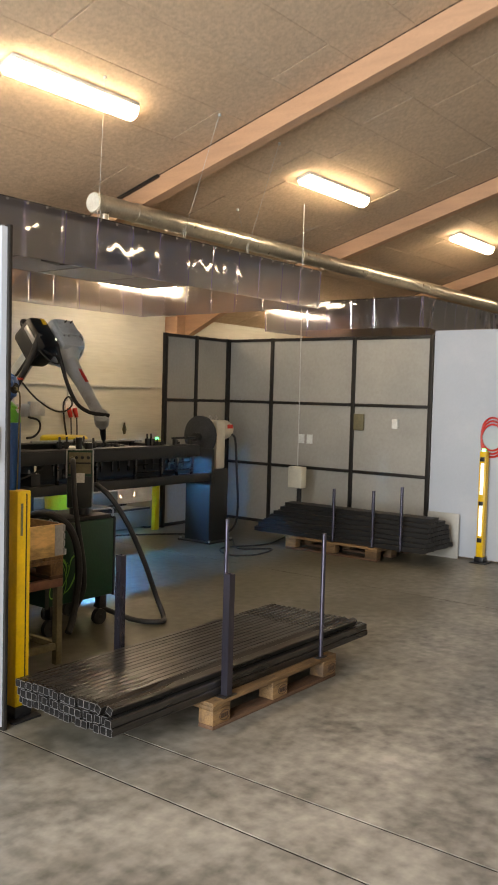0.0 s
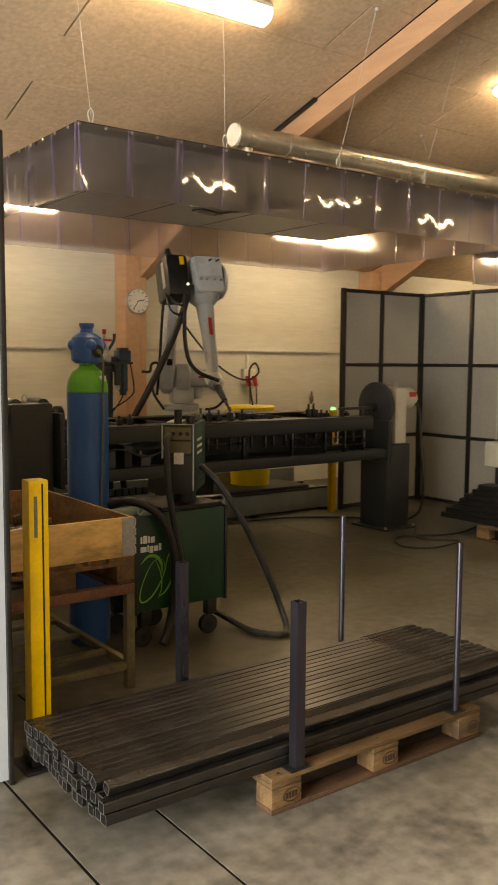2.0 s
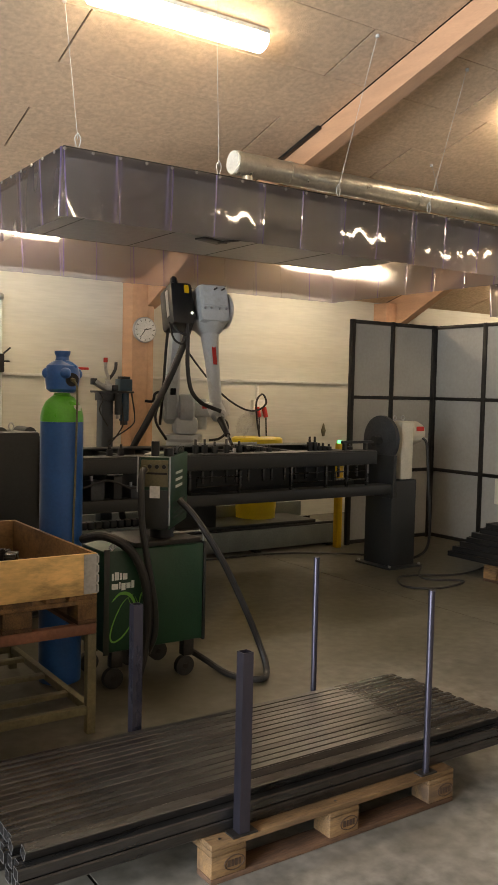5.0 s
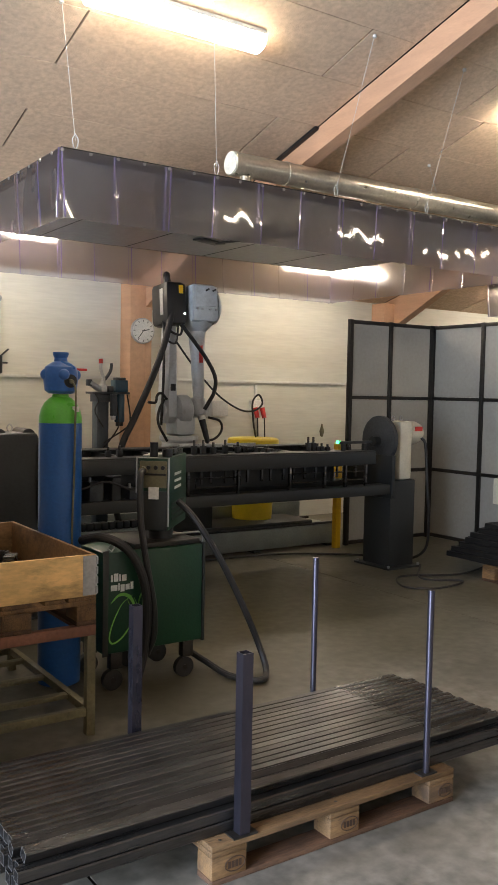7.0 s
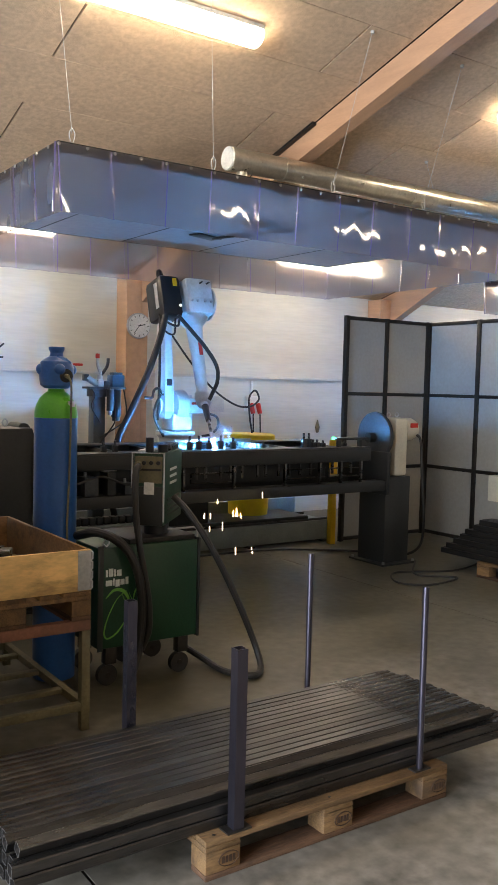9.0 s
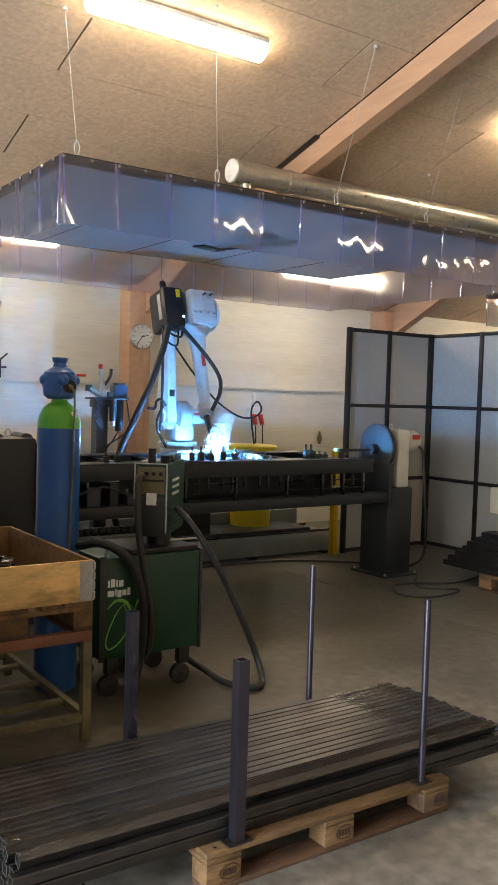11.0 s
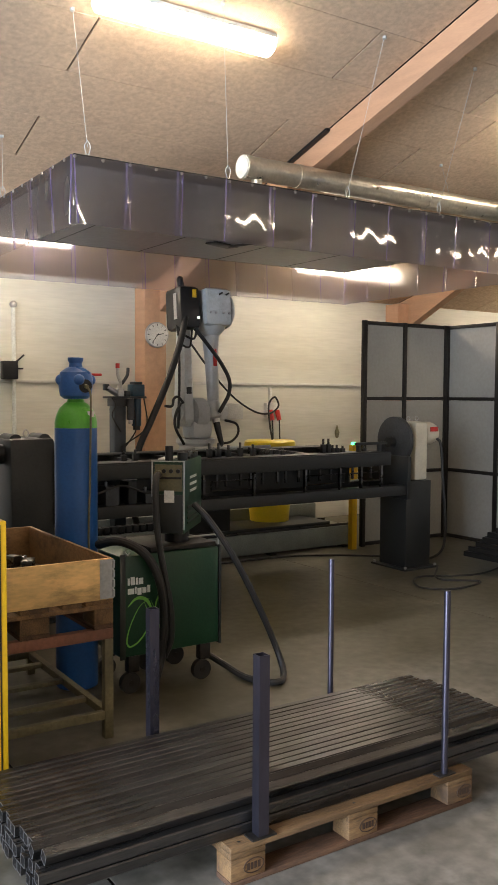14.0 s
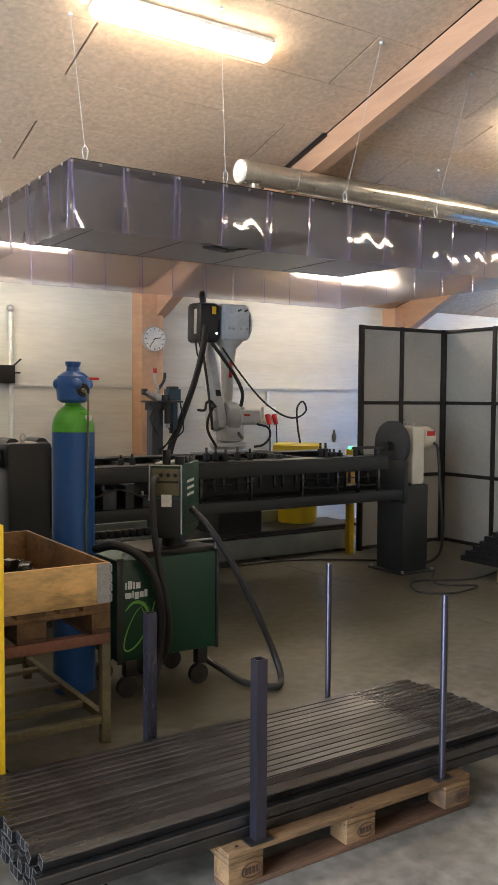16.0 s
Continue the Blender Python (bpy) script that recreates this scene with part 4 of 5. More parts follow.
part("carrier_beam", box(B(), 6.40, 9.90, 8.35, 8.50, 0.745, 0.84, 0.006), M_CHAR, t)
part("end_plate", box(B(), 9.855, 9.898, 7.78, 8.52, 0.70, 1.12, 0.006), M_CHAR, t)
part("end_plate", box(B(), 6.36, 6.40, 7.78, 8.52, 0.72, 1.30, 0.006), M_CHAR, t)
# upper fixture: two long box beams with cross pieces, clamps and work
for y in (7.80, 8.86):
    part("fixture_beam", box(B(), 6.55, 9.66, y, y + 0.09, 1.045, 1.165, 0.006), M_CHAR, t)
part("fixture_top", box(B(), 6.56, 9.65, 7.80, 8.02, 1.1655, 1.175, 0.001), M_CHAR, t, "dark fixture plate")
part("fixture_top", box(B(), 6.56, 9.65, 8.72, 8.95, 1.1655, 1.175, 0.001), M_CHAR, t, "dark fixture plate")
for x in (6.56, 7.2, 7.62, 8.4, 9.0, 9.56):
    part("cross_piece", box(B(), x, x + 0.06, 7.891, 8.859, 1.0445, 1.15, 0.004), M_CHAR, t)
# added plate that keeps the arc's light off the floor below
part("arc_shield", box(B(), 6.57, 9.64, 7.893, 8.857, 1.03, 1.044, 0.001), M_CHAR, t)
# dark sheets added to fill the gaps between beams, in place of clutter
part("backing_sheet", box(B(), 7.55, 9.35, 8.05, 8.07, 0.86, 1.06, 0.002), M_CHAR, t)
part("backing_sheet", box(B(), 6.42, 7.54, 8.1, 8.12, 0.842, 1.029, 0.002), M_CHAR, t)
for k, x in enumerate((6.46, 6.58, 6.74, 6.93, 7.08, 7.30)):
    h = part("jig_block", box(B(), x, x + 0.07 + 0.02 * (k % 3), 7.83, 7.99, 0.842, 0.93 + 0.03 * (k % 4), 0.004), M_CHAR if k % 2 else M_DISC, t)
    part("jig_screw", cyl(B(), (x + 0.03, 7.90, 0.93 + 0.03 * (k % 4)), (x + 0.03, 7.90, 0.965 + 0.03 * (k % 4)), 0.012, seg=8), M_ZINC, h)
part("jig_hose", hose(B(), [(6.45, 7.79, 1.02), (6.62, 7.77, 0.95), (6.85, 7.78, 1.0), (7.1, 7.77, 0.93), (7.4, 7.79, 1.01)], 0.009, 8), M_RUBBER, t)
rng = random.Random(8)
for x in (6.6, 7.6, 8.1, 8.65, 9.05, 9.3, 9.55):
    part("strut", box(B(), x, x + 0.022, 7.82, 7.85, 0.84, 1.045, 0.002), M_STEEL, t)
for x0, x1 in ((7.7, 8.15), (8.7, 9.15), (9.2, 9.6)):
    part("clamp_rod", hose(B(), [(x0, 7.86, 0.98), (x1, 7.86, 0.98), (x1, 7.86, 0.90), (x0, 7.86, 0.90), (x0, 7.86, 0.98)], 0.007, 6, smooth=False), M_STEEL, t)
for i in range(16):
    x = 7.65 + 0.125 * i + rng.uniform(-0.02, 0.02)
    part("pin", box(B(), x, x + 0.018, 7.93, 7.95, 0.92, 1.04, 0.001), M_STEEL, t)
def clamp(x, y, h):
    c = part("clamp", box(B(), x - 0.02, x + 0.02, y - 0.02, y + 0.02, 1.1755, 1.1755 + h * 0.6, 0.003), M_BLACK, t)
    part("clamp_bolt", cyl(B(), (x, y, 1.1755 + h * 0.6), (x, y, 1.1755 + h), 0.011, seg=8), M_STEEL, c)
for x, y, h in ((7.74, 7.96, 0.12), (7.83, 7.96, 0.12), (7.93, 7.96, 0.10), (8.05, 7.96, 0.12), (8.18, 7.96, 0.1), (6.95, 7.96, 0.08), (7.05, 7.96, 0.09), (6.62, 7.96, 0.16), (8.50, 7.96, 0.06), (8.96, 7.96, 0.13), (9.02, 7.96, 0.13), (9.07, 7.96, 0.07), (9.12, 7.96, 0.07), (9.19, 7.96, 0.06), (9.45, 7.96, 0.05)):
    clamp(x, y, h)
for x in (9.30, 9.56):
    part("bracket", box(B(), x, x + 0.03, 7.86, 7.9, 1.1755, 1.24, 0.003), M_CHAR, t)
part("bracket", box(B(), 9.28, 9.66, 7.86, 7.9, 1.2405, 1.265, 0.003), M_CHAR, t)
part("workpiece", box(B(), 8.1, 8.98, 8.84, 8.87, 1.1755, 1.2, 0.002), M_CUT, t, "bare steel workpiece")
# bar added between arc and faceplate to hold the arc's light back
part("work_bar", box(B(), 8.62, 8.68, 8.03, 8.71, 1.10, 1.195, 0.003), M_STEEL, t, "steel bar added across the fixture to shade the faceplate")
part("work_plate", box(B(), 6.9, 7.02, 7.86, 7.96, 1.03, 1.042, 0.001), M_PAPER, t)
solid("motor_cable", hose(B(), [(10.36, 7.9, 1.28), (10.38, 7.86, 1.2), (10.40, 7.84, 0.8), (10.46, 7.86, 0.4), (10.52, 7.95, 0.14), (10.45, 8.05, 0.03), (10.30, 8.15, 0.016)], 0.014, 10), M_RUBBER, "black cable hanging from the positioner motor", "cable")
solid("floor_cable", hose(B(), [(10.28, 8.3, 0.012), (10.0, 8.6, 0.012), (9.4, 8.95, 0.012), (8.6, 9.02, 0.012), (7.6, 9.03, 0.012)], 0.01, 8), M_RUBBER, "black cable lying on the concrete floor", "cable", "floor cables")
solid("floor_cable", hose(B(), [(10.3, 7.8, 0.012), (9.85, 7.35, 0.012), (10.1, 7.08, 0.012), (9.85, 6.98, 0.012), (9.6, 7.0, 0.012), (9.46, 7.2, 0.012), (9.75, 7.5, 0.012), (10.3, 7.3, 0.012), (10.9, 7.45, 0.012)], 0.009, 8), M_RUBBER, "loose loop of black cable on the floor", "cable", "floor cables")

# ---- robot track, torch station, wall fittings ----
t = thing("robot_track", "grey steel floor track for the robot carriage", "robot track")
part("bed", box(B(), 5.2, 10.33, 9.20, 9.75, 0.02, 0.235, 0.006), M_TRACK, t)
for y in (9.22, 9.66):
    part("rail", box(B(), 5.2, 10.33, y, y + 0.06, 0.2355, 0.262, 0.003), M_STEEL, t)
for x in (5.3, 6.6, 7.9, 9.2, 10.2):
    part("foot", box(B(), x, x + 0.08, 9.15, 9.8, 0, 0.0195, 0.002), M_FRAME, t)
part("cable_tray", box(B(), 5.2, 10.3, 9.80, 9.95, 0.18, 0.42, 0.005), M_TRACK, t)
for i in range(30):
    x = 5.6 + i * 0.075
    part("chain_link", box(B(), x, x + 0.062, 9.035, 9.12, 0.40, 0.47, 0.008), M_BLACK, t)
part("chain_tray", box(B(), 5.5, 7.9, 9.02, 9.14, 0.375, 0.3985, 0.002), M_TRACK, t)
for x in (5.6, 6.7, 7.8):
    part("tray_leg", box(B(), x, x + 0.04, 9.06, 9.1, 0, 0.3745, 0.002), M_TRACK, t)

t = station = thing("torch_station", "dark blue torch cleaning station riding on the robot carriage", "torch station", pose(7.42, 9.3, 0.3005))
part("foot_plate", box(B(), -0.09, 0.09, -0.09, 0.09, 0, 0.012, 0.002), M_CHAR, t)
part("post", box(B(), -0.06, 0.06, -0.06, 0.06, 0.012, 1.360, 0.006), mat("dark slate paint", (0.035, 0.045, 0.055), 0.4), t)
part("head_plate", box(B(), -0.12, 0.26, -0.10, 0.08, 1.365, 1.385, 0.004), M_DISC, t)
part("collar", box(B(), -0.075, 0.075, -0.075, 0.075, 1.29, 1.3645, 0.006), M_DISC, t)
part("reamer_housing", cyl(B(), (0.19, -0.02, 1.10), (0.19, -0.02, 1.364), 0.048, seg=20), M_STATION, t, "blue-green reamer housing")
part("reamer_cap", cyl(B(), (0.19, -0.02, 1.06), (0.19, -0.02, 1.0995), 0.036, seg=16), M_DISC, t)
part("reamer_motor", cyl(B(), (0.09, -0.10, 1.16), (0.09, -0.10, 1.364), 0.034, seg=20), M_DISC, t)
part("motor_plug", cyl(B(), (0.09, -0.10, 1.12), (0.09, -0.10, 1.1595), 0.022, seg=14), M_ZINC, t)
part("valve_block", box(B(), 0.13, 0.26, -0.06, 0.06, 1.3855, 1.50, 0.006), M_STATION, t)
part("valve_cap", box(B(), 0.15, 0.24, -0.05, 0.05, 1.5005, 1.525, 0.004), M_DISC, t)
part("cutter", cyl(B(), (-0.14, -0.06, 1.47), (-0.03, -0.05, 1.41), 0.03, seg=14), M_ZINC, t, "bright wire cutter")
part("cutter_jaw", box(B(), -0.17, -0.12, -0.085, -0.035, 1.44, 1.50, 0.006), M_DISC, t)
part("clamp_jaw", box(B(), -0.03, 0.03, -0.09, 0.01, 1.3855, 1.455, 0.006), M_ZINC, t)
part("clamp_jaw", box(B(), 0.045, 0.095, -0.09, 0.01, 1.3855, 1.44, 0.006), M_DISC, t)
part("spray_bottle", cyl(B(), (0.04, 0.03, 1.386), (0.04, 0.03, 1.50), 0.03, 0.024, seg=14), M_CABLE, t, "pale spray bottle")
part("fork_arm", hose(B(), [(0.05, 0.02, 1.50), (0.03, 0.02, 1.54), (0.01, 0.02, 1.60), (0.01, 0.02, 1.66)], 0.016, 8), M_CABLE, t)
part("fork_arm", hose(B(), [(0.05, 0.02, 1.50), (0.09, 0.02, 1.55), (0.115, 0.02, 1.60), (0.12, 0.02, 1.66)], 0.016, 8), M_DISC, t)
part("red_tip", cyl(B(), (0.01, 0.02, 1.655), (0.01, 0.02, 1.70), 0.02, seg=12), M_RED, t, "faded red tip")
for k, (x, z) in enumerate(((-0.09, 1.2), (0.12, 1.0), (0.24, 1.05))):
    part("air_line", hose(B(), [(x, -0.08, 1.365), (x + 0.02, -0.11, z + 0.1), (x - 0.01, -0.10, z), (0.0, -0.07, z - 0.15)], 0.007, 6), M_RUBBER, t)

t = thing("wall_clock", "round white wall clock with a grey rim on the column", "clock", pose(8.70, 10.83, 2.40))
part("rim", lathe(B(), [(0.142, 0), (0.15, 0.01), (0.15, 0.035), (0.138, 0.042)], 40, Matrix.Rotation(radians(90), 4, "X")), M_ZINC, t)
part("dial", cyl(B(), (0, -0.0425, 0), (0, -0.0445, 0), 0.137, seg=40), M_PAPER, t)
for k in range(12):
    a = radians(30 * k)
    part("hour_mark", box(B(), -0.004, 0.004, -0.0465, -0.0448, 0.105, 0.128, 0, Matrix.Rotation(a, 4, "Y")), M_BLACK, t)
part("hour_pointer", box(B(), -0.005, 0.005, -0.0485, -0.0468, -0.02, 0.08, 0, Matrix.Rotation(radians(77), 4, "Y")), M_BLACK, t)
part("minute_pointer", box(B(), -0.004, 0.004, -0.0505, -0.0488, -0.02, 0.115, 0, Matrix.Rotation(radians(217), 4, "Y")), M_BLACK, t)

t = thing("wall_conduit", "thin white conduit with a ball end on the back wall", "conduit", pose(7.08, 11.075, 0))
part("pipe", cyl(B(), (0, 0, 0.0), (0, 0, 2.66), 0.022, seg=14), M_PRINT, t)
bm = B()
bmesh.ops.create_uvsphere(bm, u_segments=16, v_segments=10, radius=0.042, matrix=Matrix.Translation((0, 0, 2.68)))
part("ball_end", bm, M_ZINC, t)
t = thing("ledge_box", "small black device standing on the wall ledge", "device", pose(7.03, 11.06, 1.86))
part("case", box(B(), -0.09, 0.08, -0.05, 0.05, 0, 0.2, 0.01), M_BLACK, t)
part("aerial", cyl(B(), (0.08, 0, 0.2), (0.16, 0, 0.27), 0.01, seg=8), M_BLACK, t)
part("aerial", cyl(B(), (0.09, 0, 0.12), (0.15, 0, 0.12), 0.01, seg=8), M_BLACK, t)
t = thing("wall_box", "flat grey junction box on the back wall", "junction box", pose(9.96, 11.115, 1.49))
part("case", box(B(), -0.13, 0.13, -0.035, 0.033, -0.10, 0.10, 0.008), M_CABLE, t)
t = thing("power_outlet", "wall power outlet with red plugs and cables", "power outlet", pose(10.55, 11.10, 1.50))
part("back_box", box(B(), -0.10, 0.10, -0.03, 0.049, -0.10, 0.10, 0.01), M_PAPER, t)
part("conduit", box(B(), -0.02, 0.02, 0.02, 0.049, 0.1005, 0.30, 0.003), M_PAPER, t)
for x in (-0.05, 0.06):
    p = part("plug", cyl(B(), (x, -0.04, 0.0), (x + 0.01, -0.08, -0.13), 0.034, 0.03, seg=16), M_RED, t, "red industrial plug")
    part("lead", hose(B(), [(x + 0.01, -0.08, -0.13), (x + 0.02, -0.08, -0.35), (x + 0.04, -0.06, -0.62), (x + 0.08, -0.05, -0.9)], 0.009, 8), M_RUBBER, p, "black lead")
t = thing("wall_hook", "small dark tool hanging on the back wall", "hook", pose(11.69, 11.13, 1.16))
part("hook", lathe(B(), [(0.008, 0.12), (0.02, 0.07), (0.035, 0.02), (0.02, -0.05), (0.01, -0.06)], 12), M_OLIVE, t)

# pendant control hanging from the ceiling by the far stack
t = thing("pendant_control", "cream pendant control box hanging on a thin cable", "control box", pose(11.0, 7.36, 0.76))
part("case", box(B(), -0.06, 0.06, -0.10, 0.10, -0.13, 0.13, 0.012), M_CREAM, t)
part("cable", hose(B(), [(0, 0, 0.13), (0.0, 0.0, 1.0), (-0.01, 0.0, 2.0), (-0.02, 0.0, ceil_z(7.36) - 0.77)], 0.006, 8), M_CABLE, t)
part("tool", cyl(B(), (-0.02, -0.05, -0.13), (-0.02, -0.05, -0.30), 0.03, seg=12), M_BLACK, t)
t = thing("coat_hook", "small ivory fitting hanging on the screen rail", "fitting", pose(11.68, 6.9, 1.47))
part("box", box(B(), -0.03, 0.012, -0.07, 0.07, -0.12, 0.09, 0.01), M_OLIVE, t)
t = thing("screen_socket", "small white socket on the screen sheet", "socket", pose(11.70, 6.4, 1.45))
part("box", box(B(), -0.02, 0.014, -0.04, 0.04, -0.06, 0.06, 0.008), M_PAPER, t)
t = thing("screen_notice", "pair of small pale notices on the screen sheet", "notice", pose(11.712, 7.72, 1.2))
for y in (-0.1, 0.03):
    part("sheet", box(B(), -0.002, 0.002, y, y + 0.09, -0.06, 0.06), M_PRINT, t)
t = thing("coiled_hose", "coiled red air hose hanging on the white panel", "hose", pose(11.205, 4.95, 1.42))
part("coil", hose(B(), [(0.0, 0.13 * math.cos(a * 0.7), 0.17 * math.sin(a * 0.7) - 0.004 * a) for a in range(0, 28)], 0.011, 8, n=3), M_RED, t)

# ---- welding robot ----
L1, L2, ZS, YS = 1.04, 1.0, 1.51, 9.42
robot = thing("welding_robot", "grey-white six-axis welding robot on a dark carriage", "robot", pose(8.3, YS, 0))
part("riser", box(B(), -0.24, 0.30, -0.20, 0.26, 0.2625, 1.02, 0.01), M_CHAR, robot, "dark carriage riser")
part("carriage_plate", box(B(), -1.1, 1.6, -0.22, 0.34, 0.2645, 0.30, 0.006), M_CHAR, robot)
bm = B()
lathe(bm, [(0.24, 1.021), (0.24, 1.06), (0.19, 1.09), (0.17, 1.18), (0.20, 1.21), (0.20, 1.25)], 32)
part("base", bm, M_ROBOT, robot, "round robot base")
tur = part("turret", box(B(), -0.10, 0.14, -0.12, 0.14, 1.251, 1.44, 0.05), M_ROBOT, robot)
part("motor", cyl(B(), (0.20, 0.16, 1.30), (0.20, 0.16, 1.62), 0.075, seg=24), M_ROBOT, tur)
part("shoulder_block", box(B(), 0.06, 0.42, 0.02, 0.17, 1.43, 1.59, 0.03), M_ROBOT, tur)
part("name_plate", box(B(), 0.20, 0.27, 0.0165, 0.0195, 1.52, 1.545), M_RED, tur, "small red mark")
part("shoulder_cover", lathe(B(), [(0.12, -0.065), (0.155, -0.05), (0.16, 0.0), (0.16, 0.075), (0.13, 0.10), (0.0, 0.10)], 32, Matrix.Translation((0, 0, ZS)) @ Matrix.Rotation(radians(90), 4, "Y")), M_ROBOT, tur)
part("cable_arc", hose(B(), [(0.30, -0.08, 1.44), (0.42, -0.12, 1.40), (0.44, -0.12, 1.30), (0.36, -0.12, 1.22), (0.25, -0.12, 1.2)], 0.013, 8), M_RUBBER, tur)
part("crank", hose(B(), [(-0.20, -0.1, 1.62), (-0.26, -0.1, 1.68), (-0.31, -0.1, 1.66), (-0.33, -0.1, 1.59), (-0.41, -0.1, 1.59)], 0.014, 8), M_BLACK, tur)
part("side_cable", hose(B(), [(-0.22, -0.08, 1.62), (-0.29, -0.1, 1.5), (-0.29, -0.1, 1.37), (-0.18, -0.08, 1.2)], 0.014, 8), M_RUBBER, tur)

bm = B()
vs = []
for z, hw, hd in ((-0.13, 0.05, 0.08), (-0.06, 0.078, 0.12), (0.12, 0.075, 0.11), (0.9, 0.055, 0.075), (1.12, 0.06, 0.085)):
    vs.append([bm.verts.new((-0.14 + sx * hw, sy * hd, z)) for sx, sy in ((-1, -0.6), (-0.6, -1), (0.6, -1), (1, -0.6), (1, 0.6), (0.6, 1), (-0.6, 1), (-1, 0.6))])
for a, b in zip(vs, vs[1:]):
    for i in range(8):
        bm.faces.new((a[i], a[(i + 1) % 8], b[(i + 1) % 8], b[i]))
bm.faces.new(list(reversed(vs[0])))
bm.faces.new(vs[-1])
low = part("lower_arm", bm, M_ROBOT, robot)
part("joint_cover", cyl(B(), (-0.225, 0, 0), (-0.075, 0, 0), 0.10, seg=32), M_ROBOT, low)
part("sensor_plate", box(B(), -0.165, -0.11, -0.113, -0.098, 0.2, 0.27, 0.002), M_BLACK, low)
part("cable", hose(B(), [(-0.22, -0.06, 1.0), (-0.235, -0.08, 0.7), (-0.235, -0.08, 0.3), (-0.24, -0.06, -0.15)], 0.014, 8), M_RUBBER, low)
part("elbow_cover", cyl(B(), (-0.26, 0, L1), (0.0, 0, L1), 0.105, seg=28), M_BLACK, low)

up = part("upper_arm", box(B(), 0.02, 0.34, -0.19, 0.18, -0.16, 0.23, 0.055), M_ROBOT, robot, "white elbow housing")
part("cover_plate", box(B(), 0.05, 0.31, -0.202, -0.1905, 0.0, 0.20, 0.006), M_ROBOT, up)
for x in (0.07, 0.13, 0.22, 0.29):
    part("cover_bolt", cyl(B(), (x, -0.1905, -0.03), (x, -0.208, -0.03), 0.012, seg=8), M_ZINC, up)
for x in (0.17, 0.25):
    part("hook_bolt", cyl(B(), (x, -0.202, 0.155), (x + 0.035, -0.215, 0.175), 0.009, seg=8), M_STEEL, up)
part("side_cover", lathe(B(), [(0.185, 0.0), (0.175, 0.03), (0.14, 0.055), (0.0, 0.06)], 28, Matrix.Translation((0.3405, 0, 0.02)) @ Matrix.Rotation(radians(90), 4, "Y")), M_ROBOT, up)
bm = B()
lathe(bm, [(0.055, -L2 + 0.06), (0.062, -0.84), (0.07, -0.5), (0.09, -0.24), (0.145, -0.18), (0.18, -0.12)], 28, Matrix.Translation((0.17, 0, 0)))
part("forearm", bm, M_ROBOT, up, "slim grey-white forearm")
part("red_mark", box(B(), 0.15, 0.19, -0.078, -0.068, -0.56, -0.38, 0.002), M_RED, up, "red lettering shape")
fd = part("feeder_unit", box(B(), -0.27, -0.03, -0.18, 0.16, -0.20, 0.23, 0.05), M_BLACK, up, "black wire feed unit")
part("silver_strip", box(B(), -0.277, -0.271, -0.11, -0.05, -0.10, 0.16, 0.002), M_ZINC, fd)
part("yellow_label", box(B(), -0.13, -0.085, -0.188, -0.181, 0.11, 0.19), M_YELLOW, fd, "yellow label")
part("hose_inlet", hose(B(), [(-0.15, 0, 0.24), (-0.16, 0.0, 0.30), (-0.14, 0.04, 0.33), (-0.11, 0.08, 0.27)], 0.035, 10), M_BLACK, fd)
part("fan_light", cyl(B(), (-0.07, -0.1805, -0.09), (-0.07, -0.188, -0.09), 0.014, seg=12), M_WHITELED, fd)
part("wiring", hose(B(), [(-0.24, -0.1, -0.16), (-0.22, -0.14, -0.26), (-0.12, -0.16, -0.30), (-0.06, -0.12, -0.2)], 0.012, 8), M_RUBBER, fd)
part("wiring", hose(B(), [(-0.27, -0.08, -0.16), (-0.25, -0.12, -0.34), (-0.16, -0.14, -0.38), (-0.10, -0.1, -0.2)], 0.010, 8), M_RUBBER, fd)

# the torch cable sags between feeder and wrist; its own x axis is the chord
CABLE_A, CABLE_B = Vector((-0.12, -0.19, -0.2)), Vector((0.17, -0.11, -1.04))
_cx = (CABLE_B - CABLE_A).normalized()
_cz = Vector((-0.83, 0.55, 0)) - _cx * _cx.dot(Vector((-0.83, 0.55, 0)))
_cz.normalize()
_cy = _cz.cross(_cx)
CABLE_M = Matrix((( _cx.x, _cy.x, _cz.x, CABLE_A.x), (_cx.y, _cy.y, _cz.y, CABLE_A.y), (_cx.z, _cy.z, _cz.z, CABLE_A.z), (0, 0, 0, 1)))
_cl = (CABLE_B - CABLE_A).length
torch_cable = part("torch_cable", hose(B(), [(0, 0, 0), (0.2 * _cl, 0, 0.075), (0.45 * _cl, 0, 0.16), (0.68 * _cl, 0, 0.20), (0.84 * _cl, 0, 0.15), (0.94 * _cl, 0, 0.06), (_cl, 0, 0)], 0.02, 10), M_RUBBER, up, "black torch cable")
wrist = part("wrist", lathe(B(), [(0.05, -0.10), (0.075, -0.08), (0.082, 0.0), (0.078, 0.07), (0.055, 0.10)], 24), M_ROBOT, robot)
part("tool_flange", cyl(B(), (0, 0, -0.10), (0, 0, -0.14), 0.04, seg=20), M_ZINC, wrist)
part("torch_body", cyl(B(), (0, 0, -0.14), (0.0, 0, -0.38), 0.036, 0.026, seg=18), M_BLACK, wrist, "black torch body")
part("torch_neck", hose(B(), [(0, 0, -0.38), (0, 0.0, -0.50), (0, 0, -0.60)], 0.015, 10), M_STEEL, wrist)
part("gas_nozzle", cyl(B(), (0, 0, -0.68), (0, 0, -0.59), 0.017, 0.021, seg=18), M_CUT, wrist, "bright gas nozzle")
bm = B()
bmesh.ops.create_icosphere(bm, subdivisions=2, radius=0.012)
